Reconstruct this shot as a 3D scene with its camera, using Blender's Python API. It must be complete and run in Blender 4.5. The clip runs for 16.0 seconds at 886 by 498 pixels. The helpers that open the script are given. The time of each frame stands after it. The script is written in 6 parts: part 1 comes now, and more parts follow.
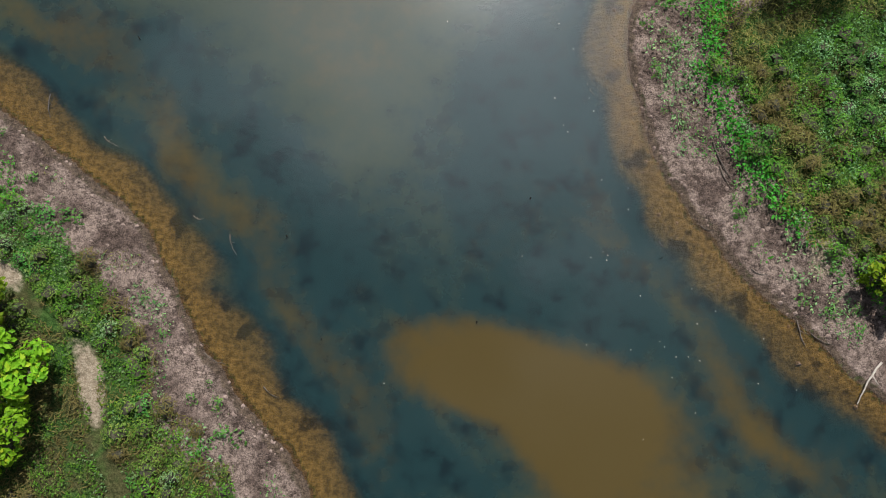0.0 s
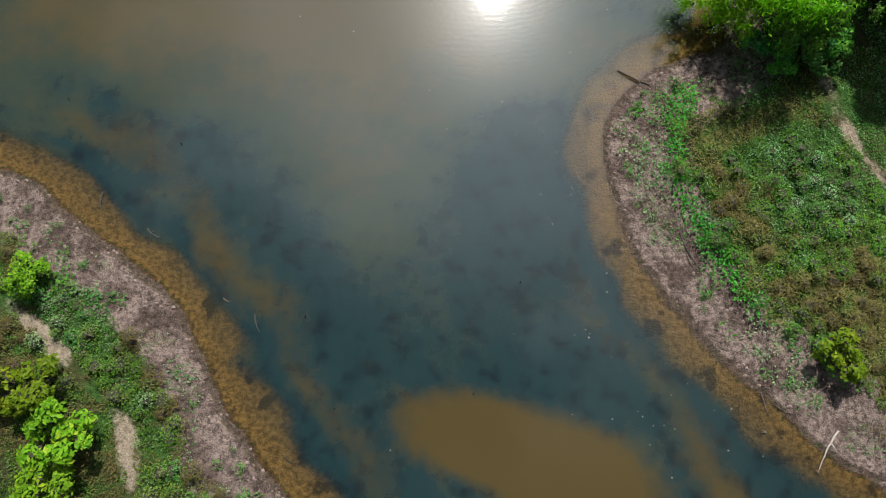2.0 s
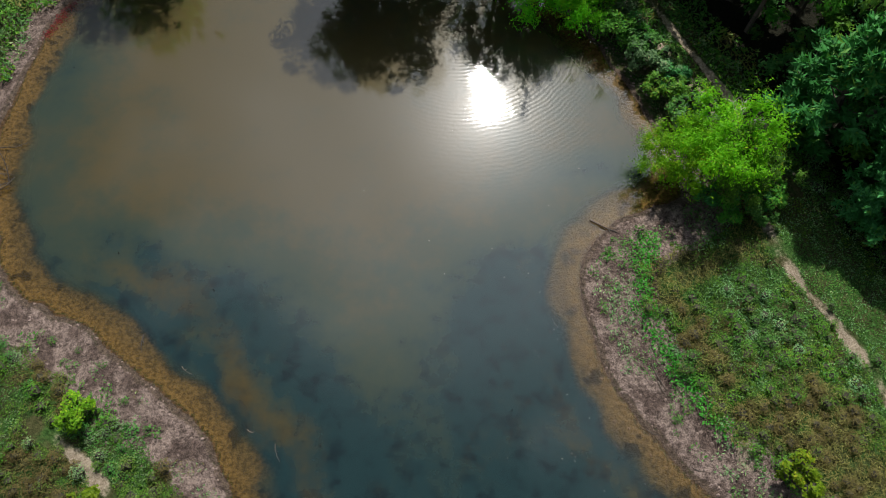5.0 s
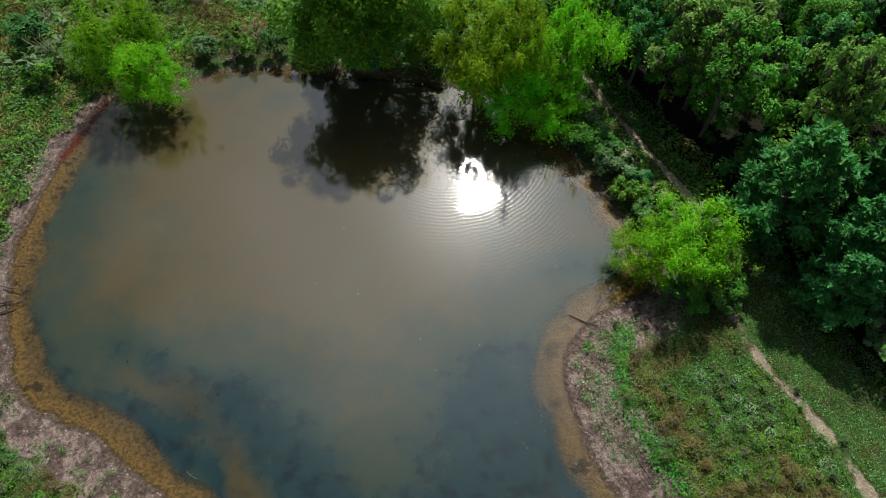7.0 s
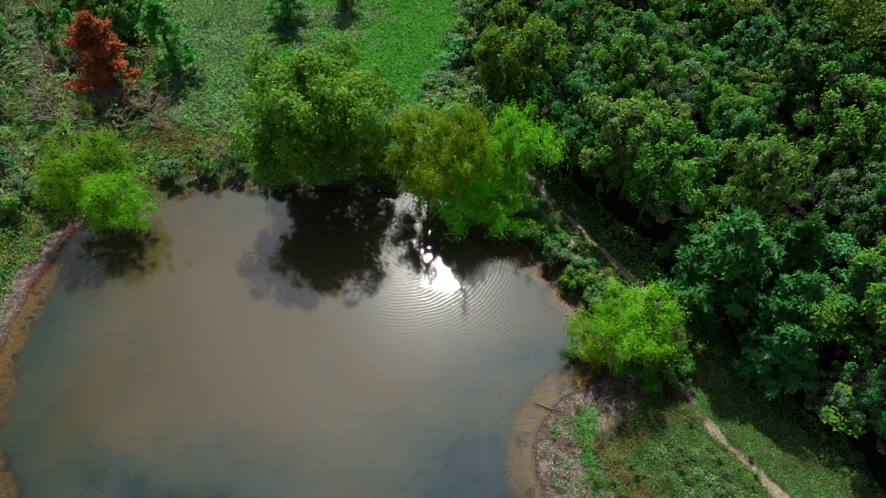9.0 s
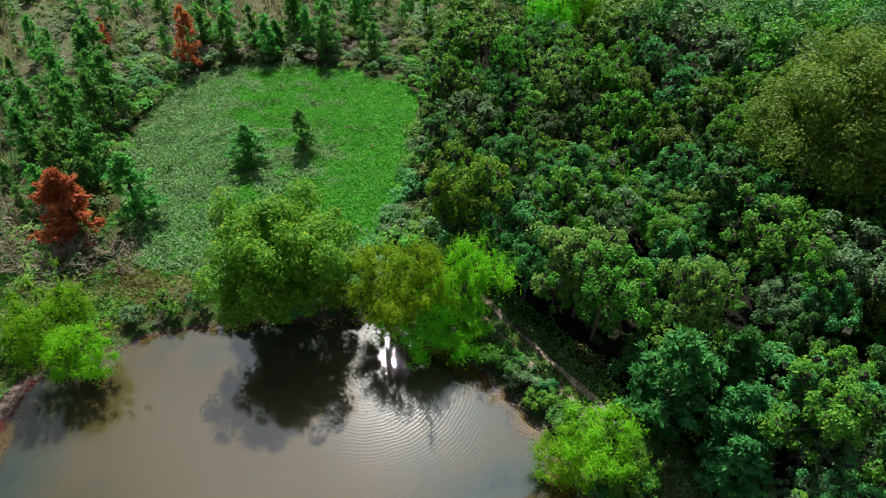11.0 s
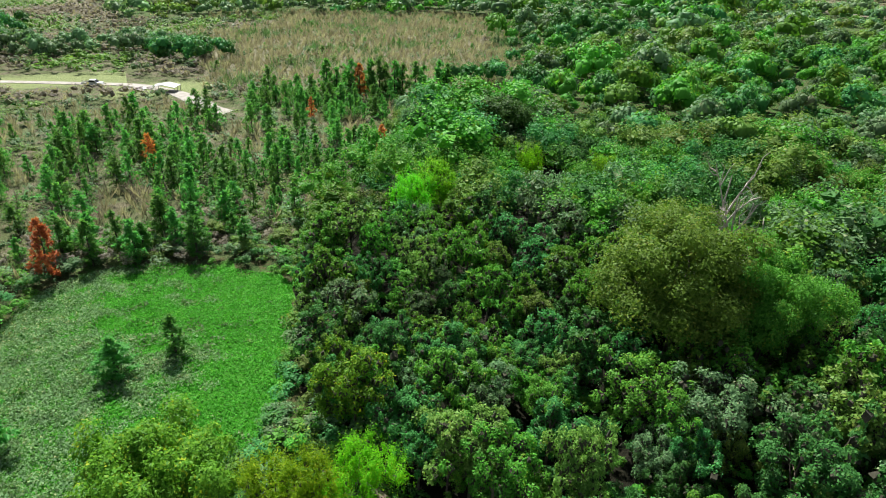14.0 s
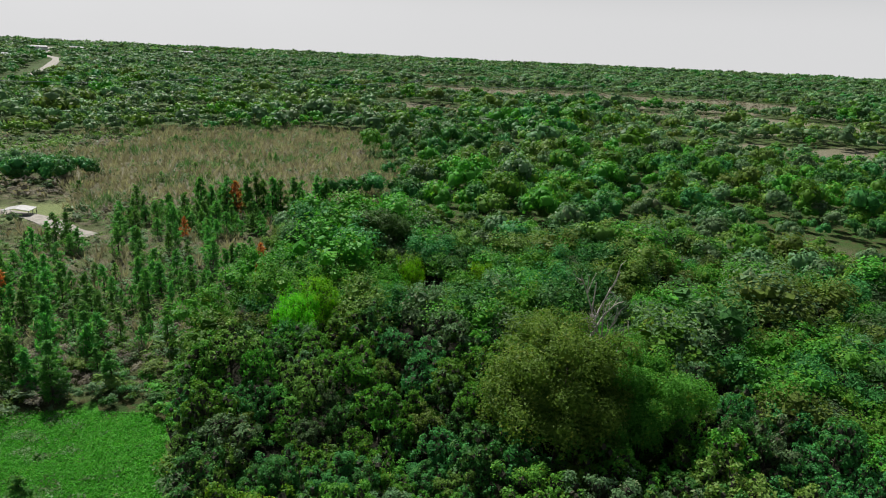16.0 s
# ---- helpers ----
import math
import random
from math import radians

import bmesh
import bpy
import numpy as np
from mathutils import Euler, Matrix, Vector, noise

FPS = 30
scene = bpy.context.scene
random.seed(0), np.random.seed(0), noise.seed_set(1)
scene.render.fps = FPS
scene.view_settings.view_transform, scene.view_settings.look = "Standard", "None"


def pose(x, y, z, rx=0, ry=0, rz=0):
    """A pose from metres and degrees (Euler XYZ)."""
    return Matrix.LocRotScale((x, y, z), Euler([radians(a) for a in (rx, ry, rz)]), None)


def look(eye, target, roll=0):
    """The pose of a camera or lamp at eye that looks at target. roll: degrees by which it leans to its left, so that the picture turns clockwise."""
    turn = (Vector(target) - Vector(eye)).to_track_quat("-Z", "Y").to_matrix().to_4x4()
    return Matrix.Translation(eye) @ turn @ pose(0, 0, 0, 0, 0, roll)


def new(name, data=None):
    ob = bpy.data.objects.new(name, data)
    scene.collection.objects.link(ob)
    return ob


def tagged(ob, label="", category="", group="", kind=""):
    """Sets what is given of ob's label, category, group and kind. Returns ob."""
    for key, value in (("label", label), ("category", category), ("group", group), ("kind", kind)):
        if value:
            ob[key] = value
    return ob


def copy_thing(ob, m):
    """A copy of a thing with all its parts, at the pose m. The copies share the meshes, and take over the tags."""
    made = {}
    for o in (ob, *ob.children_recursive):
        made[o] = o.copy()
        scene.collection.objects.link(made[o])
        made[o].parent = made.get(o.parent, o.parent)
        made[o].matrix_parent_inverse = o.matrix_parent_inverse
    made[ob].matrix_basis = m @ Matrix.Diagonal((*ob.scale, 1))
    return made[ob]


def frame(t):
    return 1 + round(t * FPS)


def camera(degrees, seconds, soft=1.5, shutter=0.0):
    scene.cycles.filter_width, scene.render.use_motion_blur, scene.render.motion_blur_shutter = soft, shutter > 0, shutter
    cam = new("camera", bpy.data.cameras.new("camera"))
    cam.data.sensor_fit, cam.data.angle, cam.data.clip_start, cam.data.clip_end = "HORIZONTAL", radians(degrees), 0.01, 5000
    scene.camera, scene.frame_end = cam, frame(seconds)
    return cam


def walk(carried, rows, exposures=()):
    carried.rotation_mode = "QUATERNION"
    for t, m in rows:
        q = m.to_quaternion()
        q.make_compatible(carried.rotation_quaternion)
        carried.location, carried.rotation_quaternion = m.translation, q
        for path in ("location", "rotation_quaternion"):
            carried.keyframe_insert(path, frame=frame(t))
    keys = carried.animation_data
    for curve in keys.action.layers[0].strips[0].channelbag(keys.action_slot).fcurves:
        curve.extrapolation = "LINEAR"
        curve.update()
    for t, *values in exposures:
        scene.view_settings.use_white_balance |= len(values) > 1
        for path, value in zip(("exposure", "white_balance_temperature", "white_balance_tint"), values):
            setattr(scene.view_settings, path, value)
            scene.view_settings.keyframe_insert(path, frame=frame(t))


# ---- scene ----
cam = camera(71.0, 16.0, soft=1.0)
METRES, EYE, TILT, LEAN, TURN = 22.0, 23.1, -81.0, -1.0, 0.0
ROWS = [
    (0.0, 0.0, 0.0, 0.0, 0.0, 0.0, -0.0),
    (0.5, 0.0009, -0.039, 0.0076, 0.07, 1.26, 0.02),
    (1.0, 0.0028, -0.076, 0.013, 0.13, 2.99, 0.03),
    (1.5, 0.0053, -0.1112, 0.0198, 0.23, 4.55, 0.03),
    (2.0, 0.0044, -0.1447, 0.0247, 0.23, 6.04, 0.04),
    (2.5, 0.0055, -0.1777, 0.0299, 0.31, 7.59, 0.06),
    (3.0, 0.0045, -0.2105, 0.0379, 0.35, 9.12, 0.08),
    (5.5, 0.0077, -0.3743, 0.0707, 0.32, 17.36, 1.37),
    (6.0, 0.0073, -0.408, 0.075, 0.21, 19.18, 1.89),
    (6.5, 0.0069, -0.4418, 0.0798, 0.09, 20.92, 2.42),
    (7.0, 0.0072, -0.4744, 0.0836, -0.05, 22.67, 3.03),
    (7.5, 0.0075, -0.5076, 0.0889, -0.3, 24.33, 4.14),
    (8.0, 0.0078, -0.5393, 0.0935, -0.66, 26.01, 5.76),
    (8.5, 0.0078, -0.5713, 0.0979, -0.98, 27.69, 7.25),
    (9.0, 0.0077, -0.6025, 0.1021, -1.25, 29.55, 8.49),
    (11.5, 0.0137, -0.7521, 0.1214, -2.6, 41.37, 14.56),
    (12.0, 0.0156, -0.7779, 0.1248, -2.95, 43.52, 16.01),
    (12.5, 0.0169, -0.8056, 0.1301, -3.41, 45.82, 17.78),
    (13.0, 0.0185, -0.8329, 0.1337, -3.97, 48.05, 20.0),
    (13.5, 0.0209, -0.86, 0.1373, -4.7, 50.16, 22.74),
    (14.0, 0.0215, -0.8844, 0.1421, -5.46, 52.22, 25.44),
    (14.5, 0.0217, -0.9099, 0.1462, -6.19, 54.24, 27.88),
    (15.0, 0.0226, -0.9373, 0.1484, -6.99, 56.17, 30.44),
    (15.5, 0.0232, -0.9631, 0.1504, -7.94, 58.01, 33.32),
    (16.0, 0.0211, -0.9866, 0.1537, -8.95, 59.78, 36.15),
]
walk(cam, [(t, pose(0, 0, EYE, TILT, LEAN, TURN) @ pose(METRES * x, METRES * y, METRES * z, 90 + pitch, roll, yaw)) for t, x, y, z, yaw, pitch, roll in ROWS],
     exposures=[(0.0, 0.0), (3.0, -0.05), (5.5, -0.2), (7.0, -0.15), (9.0, -0.05), (11.5, 0.3), (12.5, 0.46), (13.2, 0.58), (14.5, 0.44), (15.2, 0.14), (16.0, -0.24)])

# ---- light: high hazy sun ahead of the camera, thin cloud over a blue sky ----
SUN_AZ, SUN_EL = 8.0, 51.5          # degrees from +y towards +x, and above the horizon
sun = new("sun", bpy.data.lights.new("sun", "SUN"))
sun.data.energy, sun.data.angle, sun.data.color = 7.2, radians(1.0), (1.0, 0.955, 0.89)
to_sun = Vector((math.sin(radians(SUN_AZ)) * math.cos(radians(SUN_EL)), math.cos(radians(SUN_AZ)) * math.cos(radians(SUN_EL)), math.sin(radians(SUN_EL))))
sun.matrix_world = look(to_sun * 200, (0, 0, 0))

world = bpy.data.worlds.new("sky")
scene.world = world
world.use_nodes = True
wn = world.node_tree
wn.nodes.clear()


def node(tree, kind, ins=None, **settings):
    """A node with its settings and inputs; an input may be a value or another node's output."""
    n = tree.nodes.new(kind)
    for key, value in settings.items():
        setattr(n, key, value)
    for key, value in (ins or {}).items():
        if isinstance(value, bpy.types.NodeSocket):
            tree.links.new(value, n.inputs[key])
        else:
            n.inputs[key].default_value = value
    return n


def math_node(tree, op, a, b=0.0, clamp=False):
    return node(tree, "ShaderNodeMath", {0: a, 1: b}, operation=op, use_clamp=clamp).outputs[0]


def span(tree, value, lo, hi, to_lo=0.0, to_hi=1.0):
    return node(tree, "ShaderNodeMapRange", {0: value, 1: lo, 2: hi, 3: to_lo, 4: to_hi}, interpolation_type="SMOOTHSTEP").outputs[0]


def mix_col(tree, fac, a, b, how="MIX"):
    n = node(tree, "ShaderNodeMix", data_type="RGBA", blend_type=how)
    for slot, value in ((0, fac), (6, a), (7, b)):
        if isinstance(value, bpy.types.NodeSocket):
            tree.links.new(value, n.inputs[slot])
        else:
            n.inputs[slot].default_value = (*value, 1.0) if isinstance(value, tuple) else value
    return n.outputs[2]


sky = node(wn, "ShaderNodeTexSky", sky_type="NISHITA", sun_disc=False, sun_elevation=radians(SUN_EL), sun_rotation=radians(SUN_AZ),
           air_density=1.0, dust_density=2.0, ozone_density=1.0)
coord = node(wn, "ShaderNodeTexCoord").outputs["Generated"]
up = node(wn, "ShaderNodeSeparateXYZ", {0: coord}).outputs[2]
puffs = node(wn, "ShaderNodeTexNoise", {"Vector": coord, "Scale": 2.6, "Detail": 5.0, "Roughness": 0.55}).outputs[0]
toward = node(wn, "ShaderNodeVectorMath", {0: node(wn, "ShaderNodeVectorMath", {0: coord}, operation="NORMALIZE").outputs[0], 1: to_sun}, operation="DOT_PRODUCT").outputs["Value"]
glow = math_node(wn, "POWER", math_node(wn, "MAXIMUM", toward, 0.0), 9.5)
cover = math_node(wn, "MAXIMUM", span(wn, puffs, 0.46, 0.60, 0.10, 0.92), span(wn, up, 0.05, 0.35, 1.0, 0.0))
cover = math_node(wn, "MAXIMUM", cover, span(wn, toward, 0.80, 0.95, 0.0, 0.95))
blue = node(wn, "ShaderNodeBackground", {"Color": sky.outputs[0], "Strength": 0.07})
veil = math_node(wn, "MULTIPLY", math_node(wn, "MULTIPLY", glow, 2.5), span(wn, puffs, 0.36, 0.66, 0.80, 1.2))
pale = mix_col(wn, span(wn, up, 0.08, 0.4), (0.97, 0.97, 0.98), (0.89, 0.96, 1.07))
cloud = node(wn, "ShaderNodeBackground", {"Color": pale, "Strength": math_node(wn, "ADD", span(wn, up, 0.06, 0.34, 0.84, 0.25), veil)})
sky_mix = node(wn, "ShaderNodeMixShader", {0: cover, 1: blue.outputs[0], 2: cloud.outputs[0]})
node(wn, "ShaderNodeOutputWorld", {"Surface": sky_mix.outputs[0]})

# ---- materials ----


def material(name):
    m = bpy.data.materials.new(name)
    m.use_nodes = True
    m.node_tree.nodes.clear()
    return m, m.node_tree


def finish(tree, shader):
    node(tree, "ShaderNodeOutputMaterial", {"Surface": shader})


def bumped(tree, height, strength, distance):
    return node(tree, "ShaderNodeBump", {"Height": height, "Strength": strength, "Distance": distance}).outputs[0]


def noise_tex(tree, scale, detail=3.0, rough=0.55, vector=None):
    vector = vector or node(tree, "ShaderNodeNewGeometry").outputs["Position"]
    return node(tree, "ShaderNodeTexNoise", {"Vector": vector, "Scale": scale, "Detail": detail, "Roughness": rough}).outputs[0]


def leaf_material(name, low, high, accent, translucent=0.35, rough=0.5):
    """Foliage: each leaf differs, each plant differs, and some leaves have turned."""
    m, t = material(name)
    isle = node(t, "ShaderNodeNewGeometry").outputs["Random Per Island"]
    one = math_node(t, "FRACT", math_node(t, "ADD", node(t, "ShaderNodeObjectInfo").outputs["Random"], node(t, "ShaderNodeAttribute", attribute_name="tint").outputs["Fac"]))
    patch = noise_tex(t, 0.45, 2.0)
    col = mix_col(t, span(t, isle, 0.0, 1.0, 0.22, 0.85), low, high)
    col = mix_col(t, math_node(t, "MULTIPLY", span(t, isle, 0.80, 0.9, 0.0, 0.7), span(t, patch, 0.45, 0.6)), col, accent)
    tint = math_node(t, "ADD", math_node(t, "MULTIPLY", one, 0.62), math_node(t, "MULTIPLY", patch, 0.7))
    col = node(t, "ShaderNodeHueSaturation", {"Hue": span(t, one, 0.0, 1.0, 0.482, 0.516), "Saturation": 1.0, "Value": math_node(t, "ADD", tint, 0.34), "Color": col}).outputs[0]
    face = node(t, "ShaderNodeBsdfPrincipled", {"Base Color": col, "Roughness": rough, "Specular IOR Level": 0.08})
    thin = node(t, "ShaderNodeBsdfTranslucent", {"Color": mix_col(t, 1.0, col, (1.25, 1.35, 0.7), "MULTIPLY")})
    finish(t, node(t, "ShaderNodeMixShader", {0: translucent, 1: face.outputs[0], 2: thin.outputs[0]}).outputs[0])
    return m


def plain_material(name, low, high, rough=0.8, scale=6.0, relief=0.3, metal=0.0):
    m, t = material(name)
    fine, broad = noise_tex(t, scale * 8, 4.0), noise_tex(t, scale, 3.0)
    fac = math_node(t, "ADD", math_node(t, "MULTIPLY", fine, 0.5), math_node(t, "MULTIPLY", broad, 0.5))
    face = node(t, "ShaderNodeBsdfPrincipled", {"Base Color": mix_col(t, span(t, fac, 0.35, 0.65), low, high), "Roughness": rough, "Metallic": metal,
                                                "Normal": bumped(t, fine, relief, 0.02)})
    finish(t, face.outputs[0])
    return m


LEAF = {
    "deep": leaf_material("leaf_deep_green", (0.020, 0.105, 0.022), (0.066, 0.235, 0.056), (0.13, 0.21, 0.03), 0.28),
    "green": leaf_material("leaf_green", (0.034, 0.140, 0.014), (0.110, 0.310, 0.036), (0.19, 0.25, 0.025), 0.30),
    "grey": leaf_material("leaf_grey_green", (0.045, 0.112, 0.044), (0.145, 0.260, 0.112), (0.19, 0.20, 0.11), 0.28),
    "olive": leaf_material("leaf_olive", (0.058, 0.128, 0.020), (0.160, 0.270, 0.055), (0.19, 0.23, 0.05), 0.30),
    "lime": leaf_material("leaf_lime", (0.062, 0.290, 0.008), (0.205, 0.560, 0.016), (0.32, 0.44, 0.02), 0.5),
    "yellow": leaf_material("leaf_yellow_green", (0.075, 0.215, 0.006), (0.230, 0.430, 0.015), (0.38, 0.40, 0.015), 0.5),
    "pine": leaf_material("needle_green", (0.038, 0.150, 0.032), (0.125, 0.330, 0.080), (0.16, 0.26, 0.07), 0.52),
    "oak": leaf_material("leaf_oak", (0.040, 0.125, 0.009), (0.140, 0.280, 0.022), (0.30, 0.30, 0.014), 0.34),
    "elm": leaf_material("leaf_elm", (0.048, 0.130, 0.016), (0.145, 0.275, 0.040), (0.20, 0.24, 0.04), 0.36),
    "bush": leaf_material("leaf_bush_yellow_green", (0.058, 0.150, 0.006), (0.170, 0.290, 0.014), (0.26, 0.29, 0.02), 0.3),
    "dark": leaf_material("leaf_dark_green", (0.016, 0.070, 0.010), (0.060, 0.160, 0.026), (0.10, 0.16, 0.03), 0.25),
    "rust": leaf_material("needle_dead_rust", (0.340, 0.105, 0.036), (0.580, 0.225, 0.080), (0.40, 0.22, 0.09), 0.4),
    "dry": leaf_material("twig_dry", (0.170, 0.155, 0.130), (0.300, 0.270, 0.225), (0.17, 0.21, 0.11), 0.4, 0.8),
    "straw": leaf_material("straw_grass", (0.080, 0.076, 0.025), (0.205, 0.180, 0.064), (0.100, 0.135, 0.034), 0.3, 0.7),
    "weed": leaf_material("weed_green", (0.027, 0.110, 0.022), (0.104, 0.287, 0.061), (0.183, 0.220, 0.061), 0.35),
    "grass": leaf_material("meadow_grass", (0.028, 0.160, 0.011), (0.095, 0.350, 0.032), (0.14, 0.30, 0.05), 0.4),
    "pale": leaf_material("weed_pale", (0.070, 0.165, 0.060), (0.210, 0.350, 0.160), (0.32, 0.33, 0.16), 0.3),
    "fresh": leaf_material("weed_fresh", (0.030, 0.170, 0.018), (0.085, 0.360, 0.050), (0.12, 0.34, 0.06), 0.4),
    "red": leaf_material("weed_red", (0.220, 0.030, 0.026), (0.420, 0.075, 0.060), (0.244, 0.122, 0.049), 0.3),
}
BARK = plain_material("bark_grey_brown", (0.055, 0.042, 0.032), (0.155, 0.125, 0.10), 0.9, 4.0, 0.6)
PALE_BARK = plain_material("wood_bleached", (0.24, 0.21, 0.18), (0.46, 0.42, 0.37), 0.85, 5.0, 0.5)
DARK_WOOD = plain_material("wood_wet_dark", (0.028, 0.022, 0.018), (0.075, 0.058, 0.045), 0.7, 5.0, 0.5)
# Tone of the lumps inside crowns: puts shade into the gaps between leaves.
CORE_SHADE = plain_material("core_shade_brown", (0.020, 0.022, 0.012), (0.050, 0.046, 0.026), 0.95, 2.0, 0.8)
CLOD = plain_material("mud_clod", (0.085, 0.060, 0.050), (0.24, 0.18, 0.155), 0.95, 3.0, 0.6)


def ground_material():
    """One ground: wet mud by the water, cracked dry mud, weedy soil, mown meadow, sand, forest litter with shade in its
    colour.
    """
    m, t = material("ground_soil")
    pos = node(t, "ShaderNodeNewGeometry").outputs["Position"]
    n_big, n_mid, n_fine, n_grit = noise_tex(t, 0.12, 3), noise_tex(t, 0.9, 4), noise_tex(t, 5.0, 5, 0.65), noise_tex(t, 26.0, 3, 0.7)
    def zone(name, lo=0.35, hi=0.65):
        v = node(t, "ShaderNodeAttribute", attribute_name=name).outputs["Fac"]
        ragged = math_node(t, "ADD", v, math_node(t, "MULTIPLY", math_node(t, "SUBTRACT", math_node(t, "ADD", n_mid, n_fine), 1.0), 0.55))
        return span(t, ragged, lo, hi)
    grit = span(t, math_node(t, "ADD", math_node(t, "MULTIPLY", n_fine, 0.5), math_node(t, "MULTIPLY", n_grit, 0.5)), 0.38, 0.62)
    soil = mix_col(t, grit, (0.026, 0.034, 0.010), (0.085, 0.080, 0.034))
    soil = mix_col(t, span(t, n_mid, 0.40, 0.60), soil, mix_col(t, grit, (0.016, 0.048, 0.009), (0.055, 0.115, 0.026)))
    # Far darker than dry leaves: the shade under the trees is in this colour.
    shaded_litter = mix_col(t, grit, (0.006, 0.008, 0.004), (0.018, 0.017, 0.010))
    green = mix_col(t, grit, (0.022, 0.105, 0.008), (0.066, 0.240, 0.024))
    dry = mix_col(t, grit, (0.052, 0.038, 0.032), (0.285, 0.220, 0.190))
    dry = mix_col(t, span(t, n_mid, 0.44, 0.60), dry, mix_col(t, grit, (0.030, 0.022, 0.018), (0.135, 0.098, 0.084)))
    wet = mix_col(t, grit, (0.030, 0.022, 0.016), (0.12, 0.088, 0.066))
    bed = mix_col(t, span(t, n_fine, 0.35, 0.65), (0.080, 0.064, 0.034), (0.185, 0.146, 0.078))
    bed = mix_col(t, span(t, n_mid, 0.56, 0.64), bed, (0.040, 0.034, 0.020))
    sand = mix_col(t, grit, (0.17, 0.135, 0.095), (0.34, 0.285, 0.215))
    straw = mix_col(t, grit, (0.035, 0.055, 0.020), (0.110, 0.125, 0.052))
    straw = mix_col(t, span(t, noise_tex(t, 0.25, 3), 0.48, 0.60), straw, mix_col(t, grit, (0.062, 0.058, 0.034), (0.155, 0.140, 0.090)))
    lawn = mix_col(t, grit, (0.105, 0.140, 0.050), (0.200, 0.235, 0.100))
    field = mix_col(t, grit, (0.090, 0.092, 0.056), (0.20, 0.185, 0.125))
    col = soil
    for name, tone in (("shaded_litter", shaded_litter), ("meadow", green), ("straw", straw), ("field", field), ("lawn", lawn), ("dry", dry), ("sand", sand), ("wet", wet), ("bed", bed)):
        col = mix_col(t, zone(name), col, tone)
    rough = span(t, node(t, "ShaderNodeAttribute", attribute_name="wet").outputs["Fac"], 0.2, 0.8, 0.95, 0.45)
    height = math_node(t, "ADD", math_node(t, "MULTIPLY", n_fine, 0.7), math_node(t, "MULTIPLY", n_grit, 0.3))
    face = node(t, "ShaderNodeBsdfPrincipled", {"Base Color": col, "Roughness": rough, "Specular IOR Level": 0.12, "Normal": bumped(t, height, 1.0, 0.22)})
    finish(t, face.outputs[0])
    return m


def water_material():
    """Turbid pond water: clear at the edge, clouded by silt further in, under a rippled glossy surface."""
    m, t = material("water_turbid")
    depth = node(t, "ShaderNodeAttribute", attribute_name="depth").outputs["Fac"]
    silt_sheen = node(t, "ShaderNodeAttribute", attribute_name="silt_sheen").outputs["Fac"]
    ripple = node(t, "ShaderNodeAttribute", attribute_name="ripple").outputs["Fac"]
    pos = node(t, "ShaderNodeNewGeometry").outputs["Position"]
    wisps = noise_tex(t, 0.35, 4.0, 0.6)
    fine = noise_tex(t, 1.6, 3.0, 0.6)
    s = math_node(t, "ADD", silt_sheen, math_node(t, "ADD", math_node(t, "MULTIPLY", math_node(t, "SUBTRACT", wisps, 0.5), 0.75), math_node(t, "MULTIPLY", math_node(t, "SUBTRACT", fine, 0.5), 0.22)))
    rust = node(t, "ShaderNodeAttribute", attribute_name="rust").outputs["Fac"]
    murk = mix_col(t, span(t, s, 0.10, 0.46), (0.0072, 0.0215, 0.0225), (0.0225, 0.0325, 0.0215))
    murk = mix_col(t, math_node(t, "MULTIPLY", span(t, noise_tex(t, 0.9, 4.0, 0.6), 0.46, 0.70), span(t, s, 0.15, 0.45, 0.75, 0.0)), murk, (0.003, 0.0065, 0.008))
    murk = mix_col(t, span(t, s, 0.40, 0.95), murk, (0.051, 0.040, 0.016))
    brown = math_node(t, "ADD", rust, math_node(t, "MULTIPLY", math_node(t, "SUBTRACT", math_node(t, "ADD", wisps, fine), 1.0), 0.60))
    murk = mix_col(t, span(t, brown, 0.05, 1.05), murk, (0.050, 0.035, 0.009))
    body = node(t, "ShaderNodeBsdfDiffuse", {"Color": murk})
    clear = node(t, "ShaderNodeBsdfTransparent", {"Color": (0.92, 0.80, 0.55, 1)})
    thick = math_node(t, "SUBTRACT", 1.0, math_node(t, "POWER", 2.718, math_node(t, "MULTIPLY", depth, -3.6)))
    inside = node(t, "ShaderNodeMixShader", {0: thick, 1: clear.outputs[0], 2: body.outputs[0]})
    wave = node(t, "ShaderNodeTexWave", {"Vector": node(t, "ShaderNodeVectorMath", {0: pos, 1: (2.0, 30.0, 0.0)}, operation="SUBTRACT").outputs[0], "Scale": 1.15, "Distortion": 6.0, "Detail": 3.0, "Detail Scale": 0.5}, wave_type="RINGS", rings_direction="SPHERICAL").outputs["Fac"]
    chop = noise_tex(t, 4.0, 3.0, 0.6)
    tiny = noise_tex(t, 14.0, 2.0, 0.5)
    height = math_node(t, "ADD", math_node(t, "MULTIPLY", wave, math_node(t, "MULTIPLY", ripple, 0.14)), math_node(t, "ADD", math_node(t, "MULTIPLY", chop, 0.09), math_node(t, "MULTIPLY", tiny, 0.03)))
    normal = bumped(t, height, 0.22, 0.10)
    gloss = node(t, "ShaderNodeBsdfGlossy", {"Color": (1, 1, 1, 1), "Roughness": 0.032, "Normal": normal})
    haze = node(t, "ShaderNodeBsdfGlossy", {"Color": (1, 1, 1, 1), "Roughness": 0.24, "Normal": normal})
    gloss = node(t, "ShaderNodeMixShader", {0: 0.07, 1: gloss.outputs[0], 2: haze.outputs[0]})
